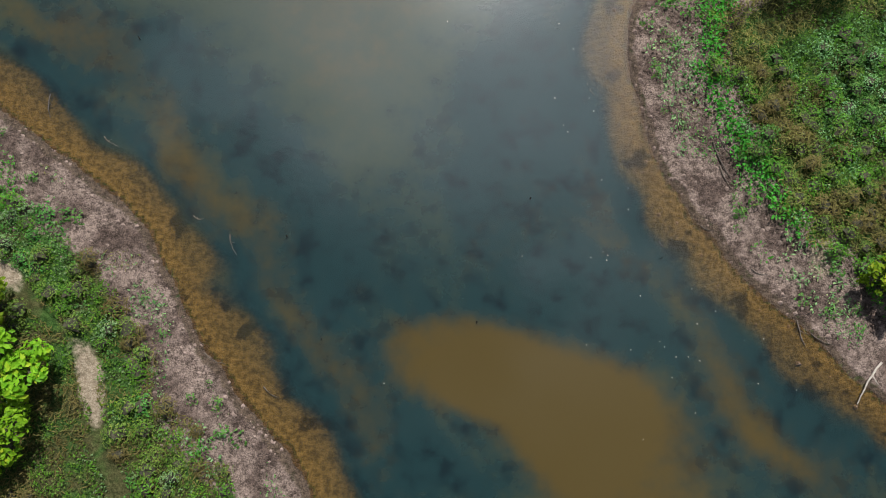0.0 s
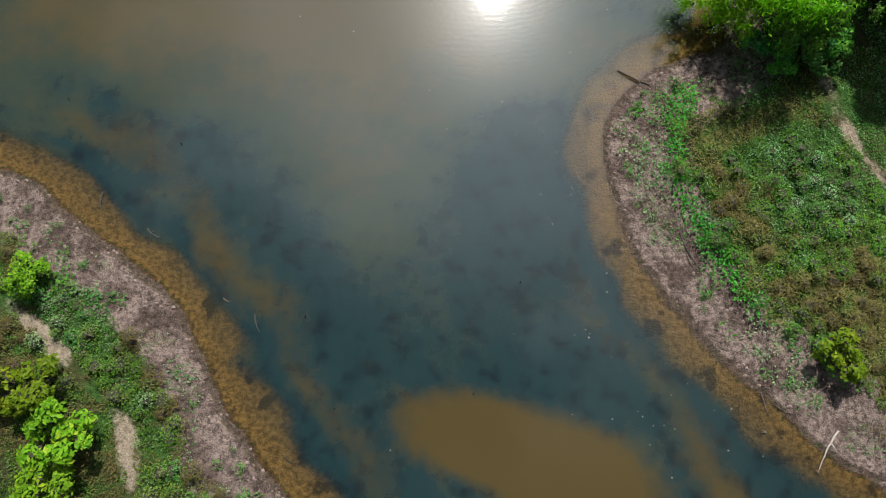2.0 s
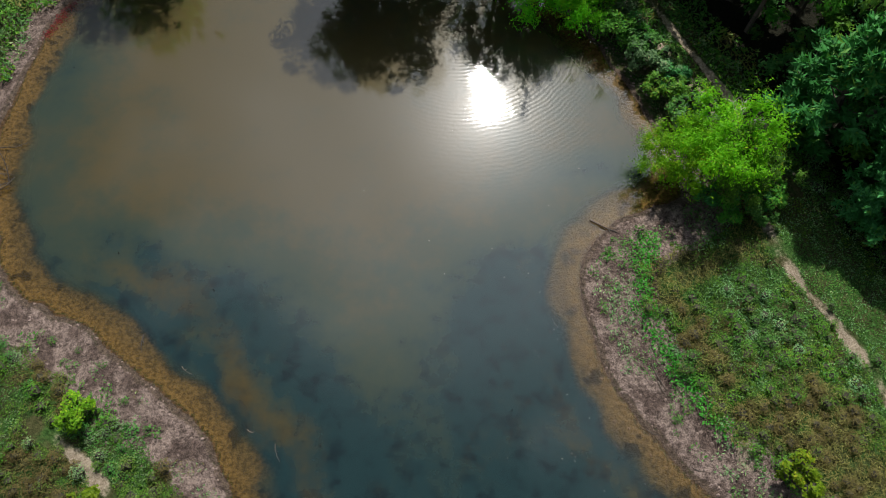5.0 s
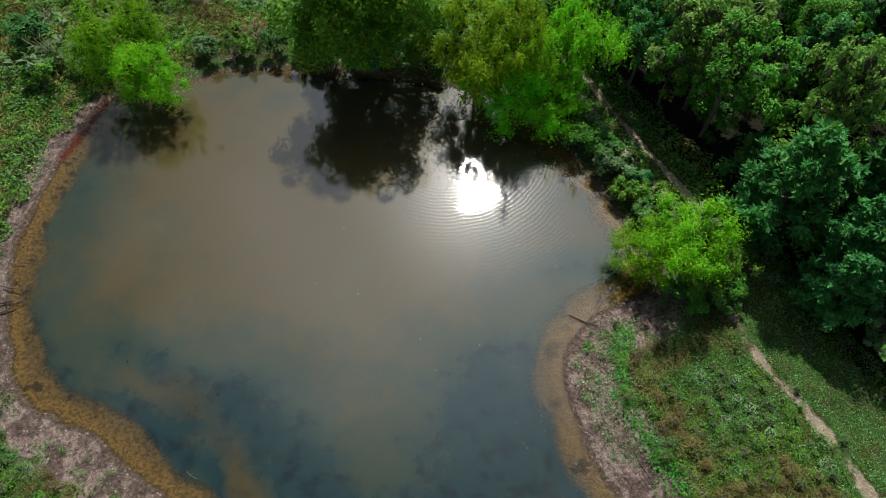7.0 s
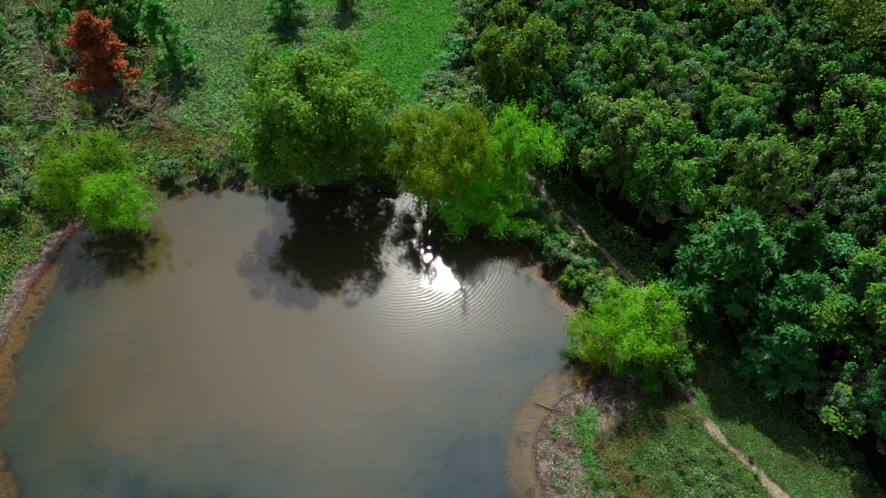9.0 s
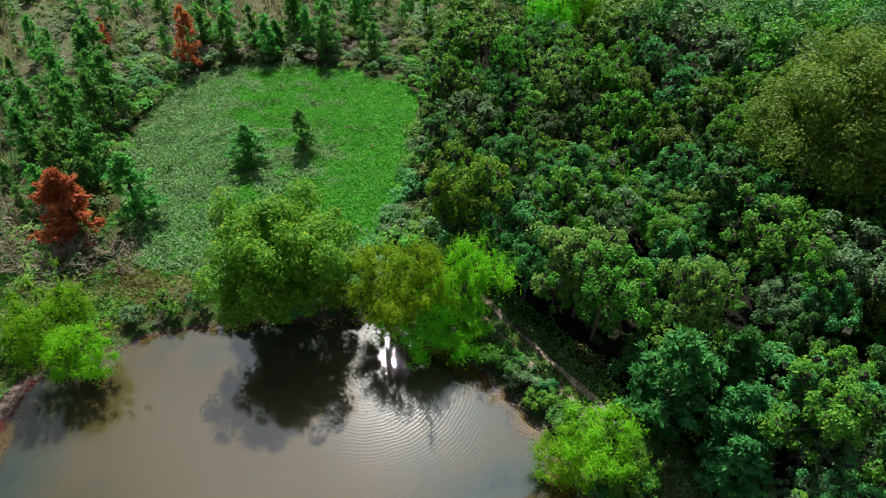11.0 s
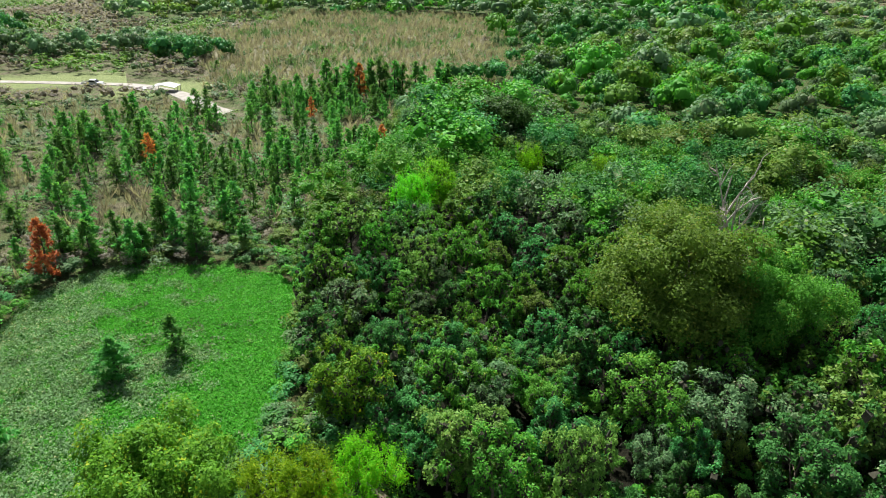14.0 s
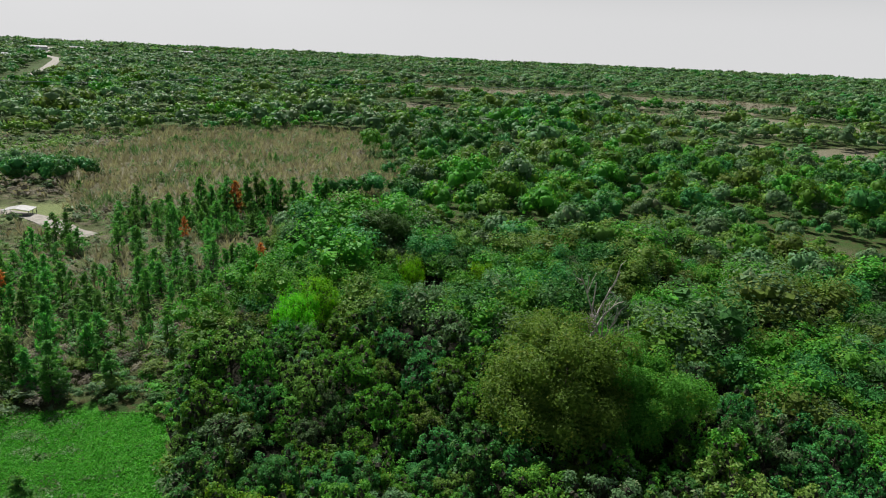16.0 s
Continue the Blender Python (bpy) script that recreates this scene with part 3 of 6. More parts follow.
def crown_mesh(name, seed, leaves, lobes=26, leaf=0.24, tall=1.0, spread=1.0, droop=0.0, narrow=0.55, low=0.10, core=0.60, puff=1.0, lift=0.9, folded=False, shade_core=True, boughs=0, soft=False):
    """A broad crown of many leaves on uneven lobes; unit height and width. boughs: lobes gather at the ends of so many boughs."""
    rng = np.random.default_rng(seed)
    d = unit(rng.normal(size=(lobes, 3)))
    d[:, 2] = d[:, 2] * 0.8 + 0.25
    d = unit(d)
    mid = (1 + low) / 2
    half = (1 - low) / 2
    c = d * rng.uniform(*((0.30, 1.0) if droop == 0 else (0.30, 1.05)), (lobes, 1)) * np.array([0.40 * spread, 0.40 * spread, half * 0.86 * tall])
    c[:, 2] = np.minimum(c[:, 2] * (1.0 - 0.25 * (c[:, 2] < 0)) + mid, 0.88)
    rad = (0.06 + 0.14 * rng.random(lobes) ** 1.3) * (1.0 if droop == 0 else 0.78) * puff
    if boughs:
        ends = unit(rng.normal(size=(boughs, 3)) * np.array([1, 1, 0.8]) + np.array([0, 0, 0.45])) * rng.uniform(0.62, 1.0, (boughs, 1)) * np.array([0.40 * spread, 0.40 * spread, half * 0.84 * tall])
        wide_of = rng.uniform(0.06, 0.12, boughs)
        own = np.arange(lobes) % boughs
        at_end = (rng.random(lobes) < 0.45)[:, None]
        c = np.where(at_end, ends[own] + rng.normal(size=(lobes, 3)) * wide_of[own, None] * np.array([1.0, 1.0, 0.62]) + np.array([0, 0, mid]), c * np.array([0.9, 0.9, 0.94]))
        c[:, 2] = np.clip(c[:, 2], 0.07, 0.93)
        rad = (0.04 + 0.06 * rng.random(lobes) ** 1.3) * puff
    pick = rng.choice(lobes, leaves, p=rad ** 2 / (rad ** 2).sum())
    out = unit(rng.normal(size=(leaves, 3)) + 0.7 * unit(c[pick] - np.array([0, 0, mid - 0.15])) + np.array([0, 0, 0.3]))
    shell = rng.uniform(0.35, 1.25, (leaves, 1)) ** 0.6
    if soft:
        shell = np.abs(rng.normal(0, 0.95, (leaves, 1)))
    at = c[pick] + out * rad[pick, None] * shell
    at[:, 2] -= droop * rng.uniform(0, 0.14, leaves)
    nrm = unit(out + lift * np.array([0, 0, 1]) + 0.6 * rng.normal(size=(leaves, 3)))
    size = leaf * rng.uniform(0.55, 1.35, leaves)
    along = None if droop == 0 else unit(rng.normal(size=(leaves, 3)) * 0.6 + out * 0.6 - np.array([0, 0, droop]))
    v, f = kites(at, nrm, size, size * narrow, rng, 0.15, along, folded)
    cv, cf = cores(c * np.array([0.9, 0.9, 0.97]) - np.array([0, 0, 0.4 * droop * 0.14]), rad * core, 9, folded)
    me = mesh_from(name, np.concatenate([v, cv]), np.concatenate([f, cf + len(v)]), LEAF["green"], inner=len(cf) if shade_core else 0)
    if shade_core:
        me.materials.append(CORE_SHADE)
    return me, c, rad


def trunk_mesh(name, seed, tips, fork=0.22, thick=0.022, lean=0.05, mat=BARK, count=5, apart=False):
    """A tapered trunk with limbs that run to the lobes of the crown; apart: the limbs as meshes of their own."""
    rng = np.random.default_rng(seed)
    bend = rng.normal(0, lean, 2)
    h = np.linspace(-0.03, 0.72, 7)
    stem = np.stack([bend[0] * np.abs(h) ** 1.4 + 0.012 * np.sin(h * 9 + seed), bend[1] * np.abs(h) ** 1.4 + 0.012 * np.cos(h * 7 + seed), h], 1)
    runs = [(stem, thick * (1.25 - 1.05 * h / 0.75))]
    for tip in tips[:count]:
        z0 = rng.uniform(fork, 0.55)
        a = np.array([np.interp(z0, h, stem[:, k]) for k in range(3)])
        u = np.linspace(0, 1, 5)[:, None]
        mid = (a + tip) / 2 + np.array([0, 0, -0.04]) + rng.normal(0, 0.02, 3)
        runs.append(((1 - u) ** 2 * a + 2 * u * (1 - u) * mid + u ** 2 * tip, thick * 0.5 * (1.1 - u[:, 0])))
    if apart:
        return [mesh_from(name if k == 0 else "limb", *tubes([run], 5), mat, True) for k, run in enumerate(runs)]
    v, f = tubes(runs, 3)
    return mesh_from(name, v, f, mat, True)


def pine_mesh(name, seed, whorls=11, tufts=6, blades=7, leaf=0.075, wide=0.27, low=0.16, gap=0.12, core=0.13):
    """A young pine: whorls of boughs that end in tufts of needles."""
    rng = np.random.default_rng(seed)
    at, along, bough = [], [], []
    for w in range(whorls):
        u = w / (whorls - 1)
        z = low + (0.97 - low) * u
        reach = wide * (1 - u) ** 0.6 * min(1.0, 0.55 + 2.4 * u) + 0.03
        for k in range(6 if u < 0.85 else 4):
            if rng.random() < gap:
                continue
            a = rng.uniform(0, 6.28)
            r = reach * rng.uniform(0.4, 1.25)
            tip = np.array([math.cos(a) * r, math.sin(a) * r, z + r * rng.uniform(0.1, 0.45)])
            root = np.array([0, 0, z - 0.02])
            bough.append((np.array([root, (root + tip) / 2 + [0, 0, -0.01], tip]), np.array([0.006, 0.004, 0.002])))
            for j in range(tufts):
                q = rng.uniform(0.3, 1.0)
                p = root + (tip - root) * q + rng.normal(0, 0.02, 3)
                d = unit((tip - root) * 0.6 + np.array([0, 0, 0.12]))
                at.append(np.repeat(p[None], blades, 0))
                along.append(unit(d + rng.normal(0, 0.65, (blades, 3))))
    at, along = np.concatenate(at), np.concatenate(along)
    size = leaf * rng.uniform(0.7, 1.25, len(at))
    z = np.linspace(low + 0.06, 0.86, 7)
    # Dark lumps along the stem, added as shade between the boughs.
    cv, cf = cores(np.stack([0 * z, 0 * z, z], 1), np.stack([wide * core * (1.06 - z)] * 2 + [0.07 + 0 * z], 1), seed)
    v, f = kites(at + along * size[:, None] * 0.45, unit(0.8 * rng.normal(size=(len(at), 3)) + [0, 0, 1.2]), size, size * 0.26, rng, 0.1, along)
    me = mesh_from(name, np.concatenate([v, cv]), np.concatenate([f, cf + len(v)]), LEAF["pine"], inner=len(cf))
    me.materials.append(CORE_SHADE)
    stem = np.array([(0, 0, -0.03), (0.004, 0, 0.3), (-0.004, 0.004, 0.65), (0, 0, 0.98)])
    tv, tf = tubes([(stem, np.array([0.017, 0.013, 0.008, 0.002]))] + (bough if tufts > 6 else bough[::4]), 3)
    return me, mesh_from(name + "_stem", tv, tf, BARK, True)


def bare_mesh(name, seed, boughs=14, twigs=4, thick=0.014, mat=BARK):
    """A leafless tree or shrub of bent boughs and twigs."""
    rng = np.random.default_rng(seed)
    runs = [(np.array([(0, 0, -0.03), (0.01, 0.01, 0.25), (-0.01, 0.02, 0.55), (0.02, 0, 0.9)]), thick * np.array([1.6, 1.2, 0.8, 0.25]))]
    for _ in range(boughs):
        z, a = rng.uniform(0.08, 0.7), rng.uniform(0, 6.28)
        d = np.array([math.cos(a), math.sin(a), rng.uniform(0.4, 1.3)])
        r = rng.uniform(0.22, 0.42) * (1.1 - z * 0.7)
        p0, p2 = np.array([0, 0, z]), np.array([0, 0, z]) + d * r
        p1 = (p0 + p2) / 2 + rng.normal(0, 0.04, 3)
        runs.append((np.array([p0, p1, p2]), thick * np.array([0.7, 0.45, 0.15])))
        for _ in range(twigs):
            q = p1 + (p2 - p1) * rng.uniform(0, 1)
            e = q + unit(d + rng.normal(0, 0.7, 3)) * r * rng.uniform(0.3, 0.6)
            runs.append((np.array([q, (q + e) / 2 + rng.normal(0, 0.015, 3), e]), thick * np.array([0.3, 0.2, 0.08])))
    v, f = tubes(runs, 3)
    return mesh_from(name, v, f, mat)


CROWNS = {}
for key, seeds, leaves, leaf in (("near", (1, 2, 3, 4, 5), 6800, 0.029), ("mid", (11, 12, 13, 14), 2500, 0.043), ("far", (21, 22, 23, 24), 1250, 0.041)):
    CROWNS[key] = []
    for k, sd in enumerate(seeds):
        c, lobe, _ = crown_mesh("broad_crown", sd, leaves, lobes=(60 if key != "far" else 16) + 7 * (k % 3), leaf=leaf, low=0.12 + 0.06 * (k % 2), narrow=0.62, puff=1.0 if key != "far" else 1.25, shade_core=key != "far", lift=0.7 if key == "near" else 0.45, core=0.6 if key != "far" else 0.45, boughs=10 + 3 * (k % 3) if key != "far" else 0)
        CROWNS[key].append((c, trunk_mesh("broad_trunk", sd, lobe)))
OAK = crown_mesh("oak_crown", 6, 40000, lobes=150, leaf=0.021, low=0.0, narrow=0.6, boughs=30, puff=1.2, core=0.36, lift=0.6, shade_core=False)
OAK = (OAK[0], trunk_mesh("oak_trunk", 6, OAK[1], count=9))
BIG = crown_mesh("big_crown", 7, 46000, lobes=130, leaf=0.0155, low=0.06, narrow=0.6, core=0.46, boughs=20, puff=1.2, lift=0.5, shade_core=False)
BIG = (BIG[0], trunk_mesh("big_trunk", 7, BIG[1], count=9))
SOFT = []
for sd in (31, 32, 33):
    c, lobe, _ = crown_mesh("soft_crown", sd, 19000, lobes=78, leaf=0.034, spread=1.2, droop=0.5, narrow=0.28, low=0.02, core=0.30, boughs=13, lift=1.0, soft=True, puff=1.15)
    SOFT.append((c, *trunk_mesh("soft_trunk", sd, lobe, fork=0.08, thick=0.016, lean=0.16, count=10, apart=True)))
BUSH = []
for sd in (41, 42, 43):
    c, lobe, _ = crown_mesh("bush_crown", sd, 1100, lobes=18, leaf=0.080, spread=1.1, low=0.0, narrow=0.55, folded=True)
    BUSH.append((c, trunk_mesh("bush_stem", sd, lobe, fork=0.03, thick=0.014, count=6)))
UNDER = [crown_mesh("shrub_crown", sd, 280, lobes=8, leaf=0.105, spread=1.0, low=0.0, narrow=0.55, core=0.42, puff=1.5, lift=1.0, shade_core=False)[0] for sd in (44, 45)]
SCRUB = [crown_mesh("scrub_crown", sd, 64, lobes=3, leaf=0.16, spread=1.0, low=0.0, narrow=0.24, core=0.30, puff=1.9, lift=1.2, shade_core=False)[0] for sd in (46, 47, 48)]
PINES = {"near": [pine_mesh("pine_crown", s, 12, 10, 16, 0.070, 0.36, 0.06, 0.12) for s in (51, 52)], "mid": [pine_mesh("pine_crown", s, 10, 4, 10, 0.100, 0.34, 0.08, 0.25) for s in (53, 54, 55)], "far": [pine_mesh("pine_crown", s, 8, 3, 5, 0.150, 0.33, 0.06, 0.2) for s in (56, 57, 58)]}
TAN_TWIG = plain_material("twig_tan_brown", (0.13, 0.098, 0.072), (0.30, 0.24, 0.185), 0.9, 5.0, 0.4)
BARES = [bare_mesh("bare_boughs", s, 18, 6, 0.012, TAN_TWIG) for s in (61, 62)]
PALE_BARES = [bare_mesh("bleached_boughs", s, 13, 5, 0.019, PALE_BARK) for s in (63, 64)]



def sapling_mesh(name, seed, count=15):
    """A leafless sapling: thin upright rods and twigs that fan out from the foot."""
    r = np.random.default_rng(seed)
    d = unit(np.stack([r.normal(0, 0.34, count), r.normal(0, 0.34, count), np.ones(count)], 1))
    long = r.uniform(0.35, 0.95, count)
    foot = np.stack([r.normal(0, 0.05, count), r.normal(0, 0.05, count), r.uniform(0, 0.35, count)], 1)
    v, f = kites(foot + d * long[:, None] * 0.5, unit(np.cross(d, r.normal(size=(count, 3)))), long, long * 0.05, r, 0.1, d)
    return mesh_from(name, v, f, LEAF["dry"])


SAPLINGS = [sapling_mesh("sapling", s, 22) for s in (71, 72, 73)]
TEMPLATES = {}


def plant(kind, shape, leaf, x, y, height, wide, turn, label, category, group="", lean=(0, 0), sink=0.0):
    """Sets one plant on the ground: an empty at its base with stem and crown. wide: crown's diameter over its height."""
    key = (kind, shape[0].name, leaf, label)
    size = Vector((height * wide, height * wide, height))
    place = pose(x, y, float(land(np.array([x]), np.array([y]))[0]) - sink, lean[0], lean[1], 0) @ pose(0, 0, 0, 0, 0, turn)
    if key in TEMPLATES:
        first = TEMPLATES[key].scale
        return copy_thing(TEMPLATES[key], place @ Matrix.Diagonal((size.x / first.x, size.y / first.y, size.z / first.z, 1)))
    root = tagged(new(kind), label, category, group)
    for name, me in (("crown", shape[0]), ("trunk", shape[1]), *(("limb", limb) for limb in shape[2:])):
        ob = part(name, me, root)
        if name == "crown":
            if not me.materials:
                me.materials.append(LEAF["green"])
            ob.material_slots[0].link = "OBJECT"
            ob.material_slots[0].material = LEAF[leaf]
    root.matrix_basis = place @ Matrix.Diagonal((*size, 1))
    TEMPLATES[key] = root
    return root


rng = np.random.default_rng(7)

# ---- things: trees that stand out round the pond ----
BROAD = "broadleaf_tree"


def pick(shapes, k):
    return shapes[k % len(shapes)]


plant(BROAD, OAK, "oak", -3.4, 38.2, 12.4, 1.02, 40, "broad oak with yellowing green leaves on the far bank", "tree", lean=(8, 0))
plant("willow", SOFT[0], "lime", -20.9, 37.2, 8.6, 0.72, 20, "bright lime willow leaning over the pond edge", "tree", lean=(10, 3))
plant("willow", SOFT[1], "lime", -18.7, 35.9, 6.4, 0.80, 200, "low lime willow drooping over the water", "tree", lean=(24, 4))
plant("willow", SOFT[1], "yellow", 7.6, 34.2, 9.8, 0.6, 80, "yellow-green willow at the water's edge beside the track", "tree", lean=(12, -5))
plant("willow", SOFT[2], "lime", 10.6, 34.4, 8.8, 0.7, 150, "bright green willow at the water's edge beside the track", "tree", lean=(6, 4))
plant("willow", SOFT[0], "yellow", 4.6, 35.6, 9.6, 0.75, 250, "yellow-green willow hanging over the bank", "tree", lean=(15, -3))
plant("willow", SOFT[1], "lime", 7.0, 33.2, 5.6, 1.2, 10, "low green willow boughs spread over the water", "tree", lean=(18, -4))
plant("willow", SOFT[0], "lime", 9.6, 31.6, 4.2, 1.2, 110, "low green willow boughs spread over the water", "tree", lean=(10, -8))
plant("willow", SOFT[2], "lime", 15.4, 18.7, 7.2, 0.78, 60, "lime young willow with a rusty tip on the point", "tree")
plant("willow", SOFT[1], "green", 16.6, 17.8, 5.0, 0.9, 130, "green willow sapling on the point", "tree")
plant("willow", SOFT[1], "lime", 14.0, 18.9, 4.2, 1.1, 40, "low lime willow sapling leaning over the cove", "tree", lean=(0, -10))
for x, y, h, w, k in ((21.6, 20.8, 9.2, 1.0, 0), (24.6, 17.6, 7.6, 1.0, 1), (23.6, 15.4, 5.6, 1.1, 0), (26.4, 21.4, 8.0, 0.9, 1)):
    plant("pine_tree", PINES["near"][k], "deep", x, y, h, w, 97 * k + x * 30, "bushy dark green pine at the edge of the wood", "tree", "pines by the track")
plant(BROAD, CROWNS["near"][1], "olive", 25.8, 25.4, 11.4, 0.56, 10, "tall narrow tree with olive-brown leaves in the wood", "tree")
plant(BROAD, CROWNS["near"][2], "oak", 13.2, 42.6, 11.0, 0.78, 75, "round olive-green tree at the corner of the meadow", "tree")
plant(BROAD, CROWNS["near"][3], "green", 21.4, 39.6, 10.4, 0.80, 33, "dense green broadleaf tree in the wood", "tree")
plant(BROAD, BIG, "elm", 47.5, 38.5, 19.5, 1.05, 160, "huge spreading dark green tree above the wood", "tree")
plant(BROAD, BIG, "green", 55.0, 33.5, 16.0, 0.90, 20, "large spreading green tree above the wood", "tree")
plant(BROAD, OAK, "dark", 69.5, 111.0, 13.5, 1.3, 0, "large round dark oak standing above the thicket", "tree")
plant("willow", SOFT[0], "lime", 37.4, 84.5, 10.4, 0.80, 0, "pale lime feathery tree above the thicket", "tree")
plant("willow", SOFT[1], "lime", 42.4, 85.5, 10.4, 0.80, 90, "pale lime feathery tree above the thicket", "tree")
plant("willow", SOFT[2], "lime", 64.0, 91.0, 9.5, 0.5, 0, "narrow pale lime tree above the thicket", "tree")
plant("willow", SOFT[0], "lime", 77.0, 86.0, 7.8, 0.75, 50, "pale lime feathery tree above the thicket", "tree")
plant("pine_tree", PINES["near"][1], "rust", -21.5, 50.0, 8.2, 1.0, 0, "dead pine with rust-red needles", "tree")
plant("pine_tree", PINES["mid"][0], "pine", -17.0, 53.4, 7.0, 1.1, 0, "slim green pine at the meadow's edge", "tree", "young pines")
for x, y, h in ((-6.4, 60.8, 4.8), (-0.6, 62.2, 5.0)):
    plant("pine_tree", PINES["mid"][0], "pine", x, y, h, 1.5 if x < -3 else 1.0, x * 40, "young pine standing alone in the meadow", "tree", "pines in the meadow")


def bare_tree(kind, me, x, y, height, wide, turn, label, category="tree", group=""):
    ob = new(kind, me)
    ob.matrix_basis = pose(x, y, float(land(np.array([x]), np.array([y]))[0]), 0, 0, turn) @ Matrix.Diagonal((height * wide, height * wide, height, 1))
    return tagged(ob, label, category, group)


bare_tree("dead_tree", PALE_BARES[0], 58.5, 44.5, 21.5, 0.6, 30, "bleached leafless dead tree above the wood")
bare_tree("dead_tree", PALE_BARES[1], 55.5, 40.5, 21.0, 0.6, 130, "bleached leafless dead tree above the wood")
for x, y, h, k in ((-23.5, 45.5, 3.6, 0), (-20.0, 44.8, 3.0, 1), (-26.5, 48.5, 4.2, 1), (-22.2, 47.8, 3.4, 0), (-17.0, 47.2, 2.6, 1), (-27.5, 53.0, 5.0, 0), (-24.0, 53.5, 4.5, 1), (-12.0, 40.6, 2.4, 0), (-7.2, 39.2, 3.2, 1)):
    bare_tree("bare_shrub", BARES[k], x, y, h, 1.25, x * 50, "grey-brown leafless shrub of tangled twigs", "shrub", "bare shrubs behind the pond")
for x, y, h, k in ((-6.0, 38.2, 3.4, 0), (-3.4, 38.0, 2.6, 1), (16.6, 20.3, 4.6, 1), (29.0, 14.5, 4.0, 0), (31.5, 12.0, 3.2, 1), (-13.8, 38.6, 1.8, 0)):
    bare_tree("bare_shrub", PALE_BARES[k], x, y, h, 0.9, x * 70, "bleached leafless shrub with pale branches", "shrub", "pale bare shrubs")

# bushes on the banks
for x, y, h, w, leaf, k, label in (
        (16.4, 2.4, 1.6, 1.35, "bush", 0, "round bright lime bush on the bank"), (-14.2, -0.6, 2.4, 1.35, "bush", 1, "bright lime bush on the bank"), (-16.9, 5.7, 1.6, 1.3, "bush", 2, "bright lime bush on the bank"),
        (-15.6, 1.2, 2.2, 1.35, "bush", 0, "bright lime bush on the bank"), (-14.3, -3.0, 2.2, 1.3, "bush", 2, "bright lime bush on the bank"), (14.0, 24.3, 2.0, 1.2, "green", 0, "leafy green bush beside the water"),
        (13.0, 26.6, 2.2, 1.2, "grey", 1, "grey-green bush beside the water"), (11.6, 29.0, 2.4, 1.2, "green", 2, "leafy green bush beside the water"), (15.0, 22.4, 1.8, 1.2, "grey", 0, "grey-green bush beside the water"),
        (12.2, 30.6, 2.0, 1.1, "grey", 1, "grey-green bush beside the water"), (14.4, 26.4, 1.6, 1.2, "weed", 2, "leafy green bush beside the water")):
    plant("bush", BUSH[k], leaf, x, y, h, w, x * 60, label, "bush", "bushes by the water")
for x, y, h, w, leaf, k, label in (
        (16.4, 20.6, 1.6, 1.3, "green", 0, "dark green bush under the willow"), (17.6, 15.6, 1.5, 1.3, "weed", 1, "leafy green bush under the willow"), (16.2, 15.9, 1.4, 1.3, "green", 2, "dark green bush under the willow"),
        (17.0, 16.6, 2.2, 1.2, "deep", 0, "dark green bush under the willow"), (15.2, 17.0, 1.5, 1.3, "deep", 1, "dark green bush under the willow"), (18.2, 16.8, 2.0, 1.2, "green", 2, "dark green bush under the willow"),
        (18.0, 18.6, 2.4, 1.1, "deep", 1, "dark green bush under the willow"),
        (-13.4, 39.6, 2.2, 1.2, "green", 0, "dark green bush on the far bank"), (-10.6, 39.6, 2.4, 1.1, "deep", 1, "dark green bush on the far bank"), (-16.0, 39.2, 2.0, 1.2, "grey", 2, "dark green bush on the far bank"),
        (-3.0, 37.6, 3.6, 1.5, "deep", 2, "dark green bush on the far bank"), (-7.0, 38.4, 2.8, 1.3, "green", 1, "dark green bush on the far bank"), (0.8, 37.2, 3.2, 1.3, "green", 0, "dark green bush on the far bank"), (-8.2, 39.0, 2.6, 1.2, "green", 1, "dark green bush on the far bank"), (1.8, 38.6, 2.8, 1.2, "deep", 0, "dark green bush on the far bank"), (4.6, 38.0, 2.6, 1.2, "grey", 2, "dark green bush on the far bank"),
        (-24.4, 38.6, 2.2, 1.3, "grey", 1, "grey-green bush on the far bank"), (-27.4, 36.6, 2.0, 1.3, "green", 0, "grey-green bush on the far bank"), (-29.4, 41.0, 3.0, 1.2, "deep", 2, "dark green bush on the far bank")):
    plant("bush", BUSH[k], leaf, x, y, h, w, x * 60, label, "bush", "bushes by the water")

for k, u in enumerate(np.linspace(0, 1, 17)):
    x, y = 16.2 - 6.4 * u + 0.5 * math.sin(k * 2.4), 21.2 + 13.6 * u + 0.4 * math.cos(k * 1.7)
    leaf = ("green", "grey", "weed", "green", "deep")[k % 5]
    plant("bush", BUSH[k % 3], leaf, x, y, 1.3 + 0.8 * ((k * 7) % 5) / 4, 1.35, k * 70, "grey-green bush beside the track" if leaf == "grey" else "leafy green bush beside the track", "bush", "bushes along the track")

# ---- the wood: trees filled in between the ones that stand out ----
taken = [(o.location.x, o.location.y) for o in scene.objects if o.type == "EMPTY" and o.get("category") == "tree"]
MIXES = {"near": (("deep", 0.40), ("green", 0.40), ("grey", 0.05), ("olive", 0.14), ("lime", 0.01)), "far": (("green", 0.40), ("deep", 0.32), ("grey", 0.10), ("olive", 0.14), ("lime", 0.04))}
WOOD_LABEL = {"deep": "deep green broadleaf tree in the dense wood", "green": "green broadleaf tree in the dense wood", "grey": "grey-green broadleaf tree in the dense wood",
              "olive": "olive-tinged broadleaf tree in the dense wood", "lime": "fresh lime-green tree in the dense wood"}


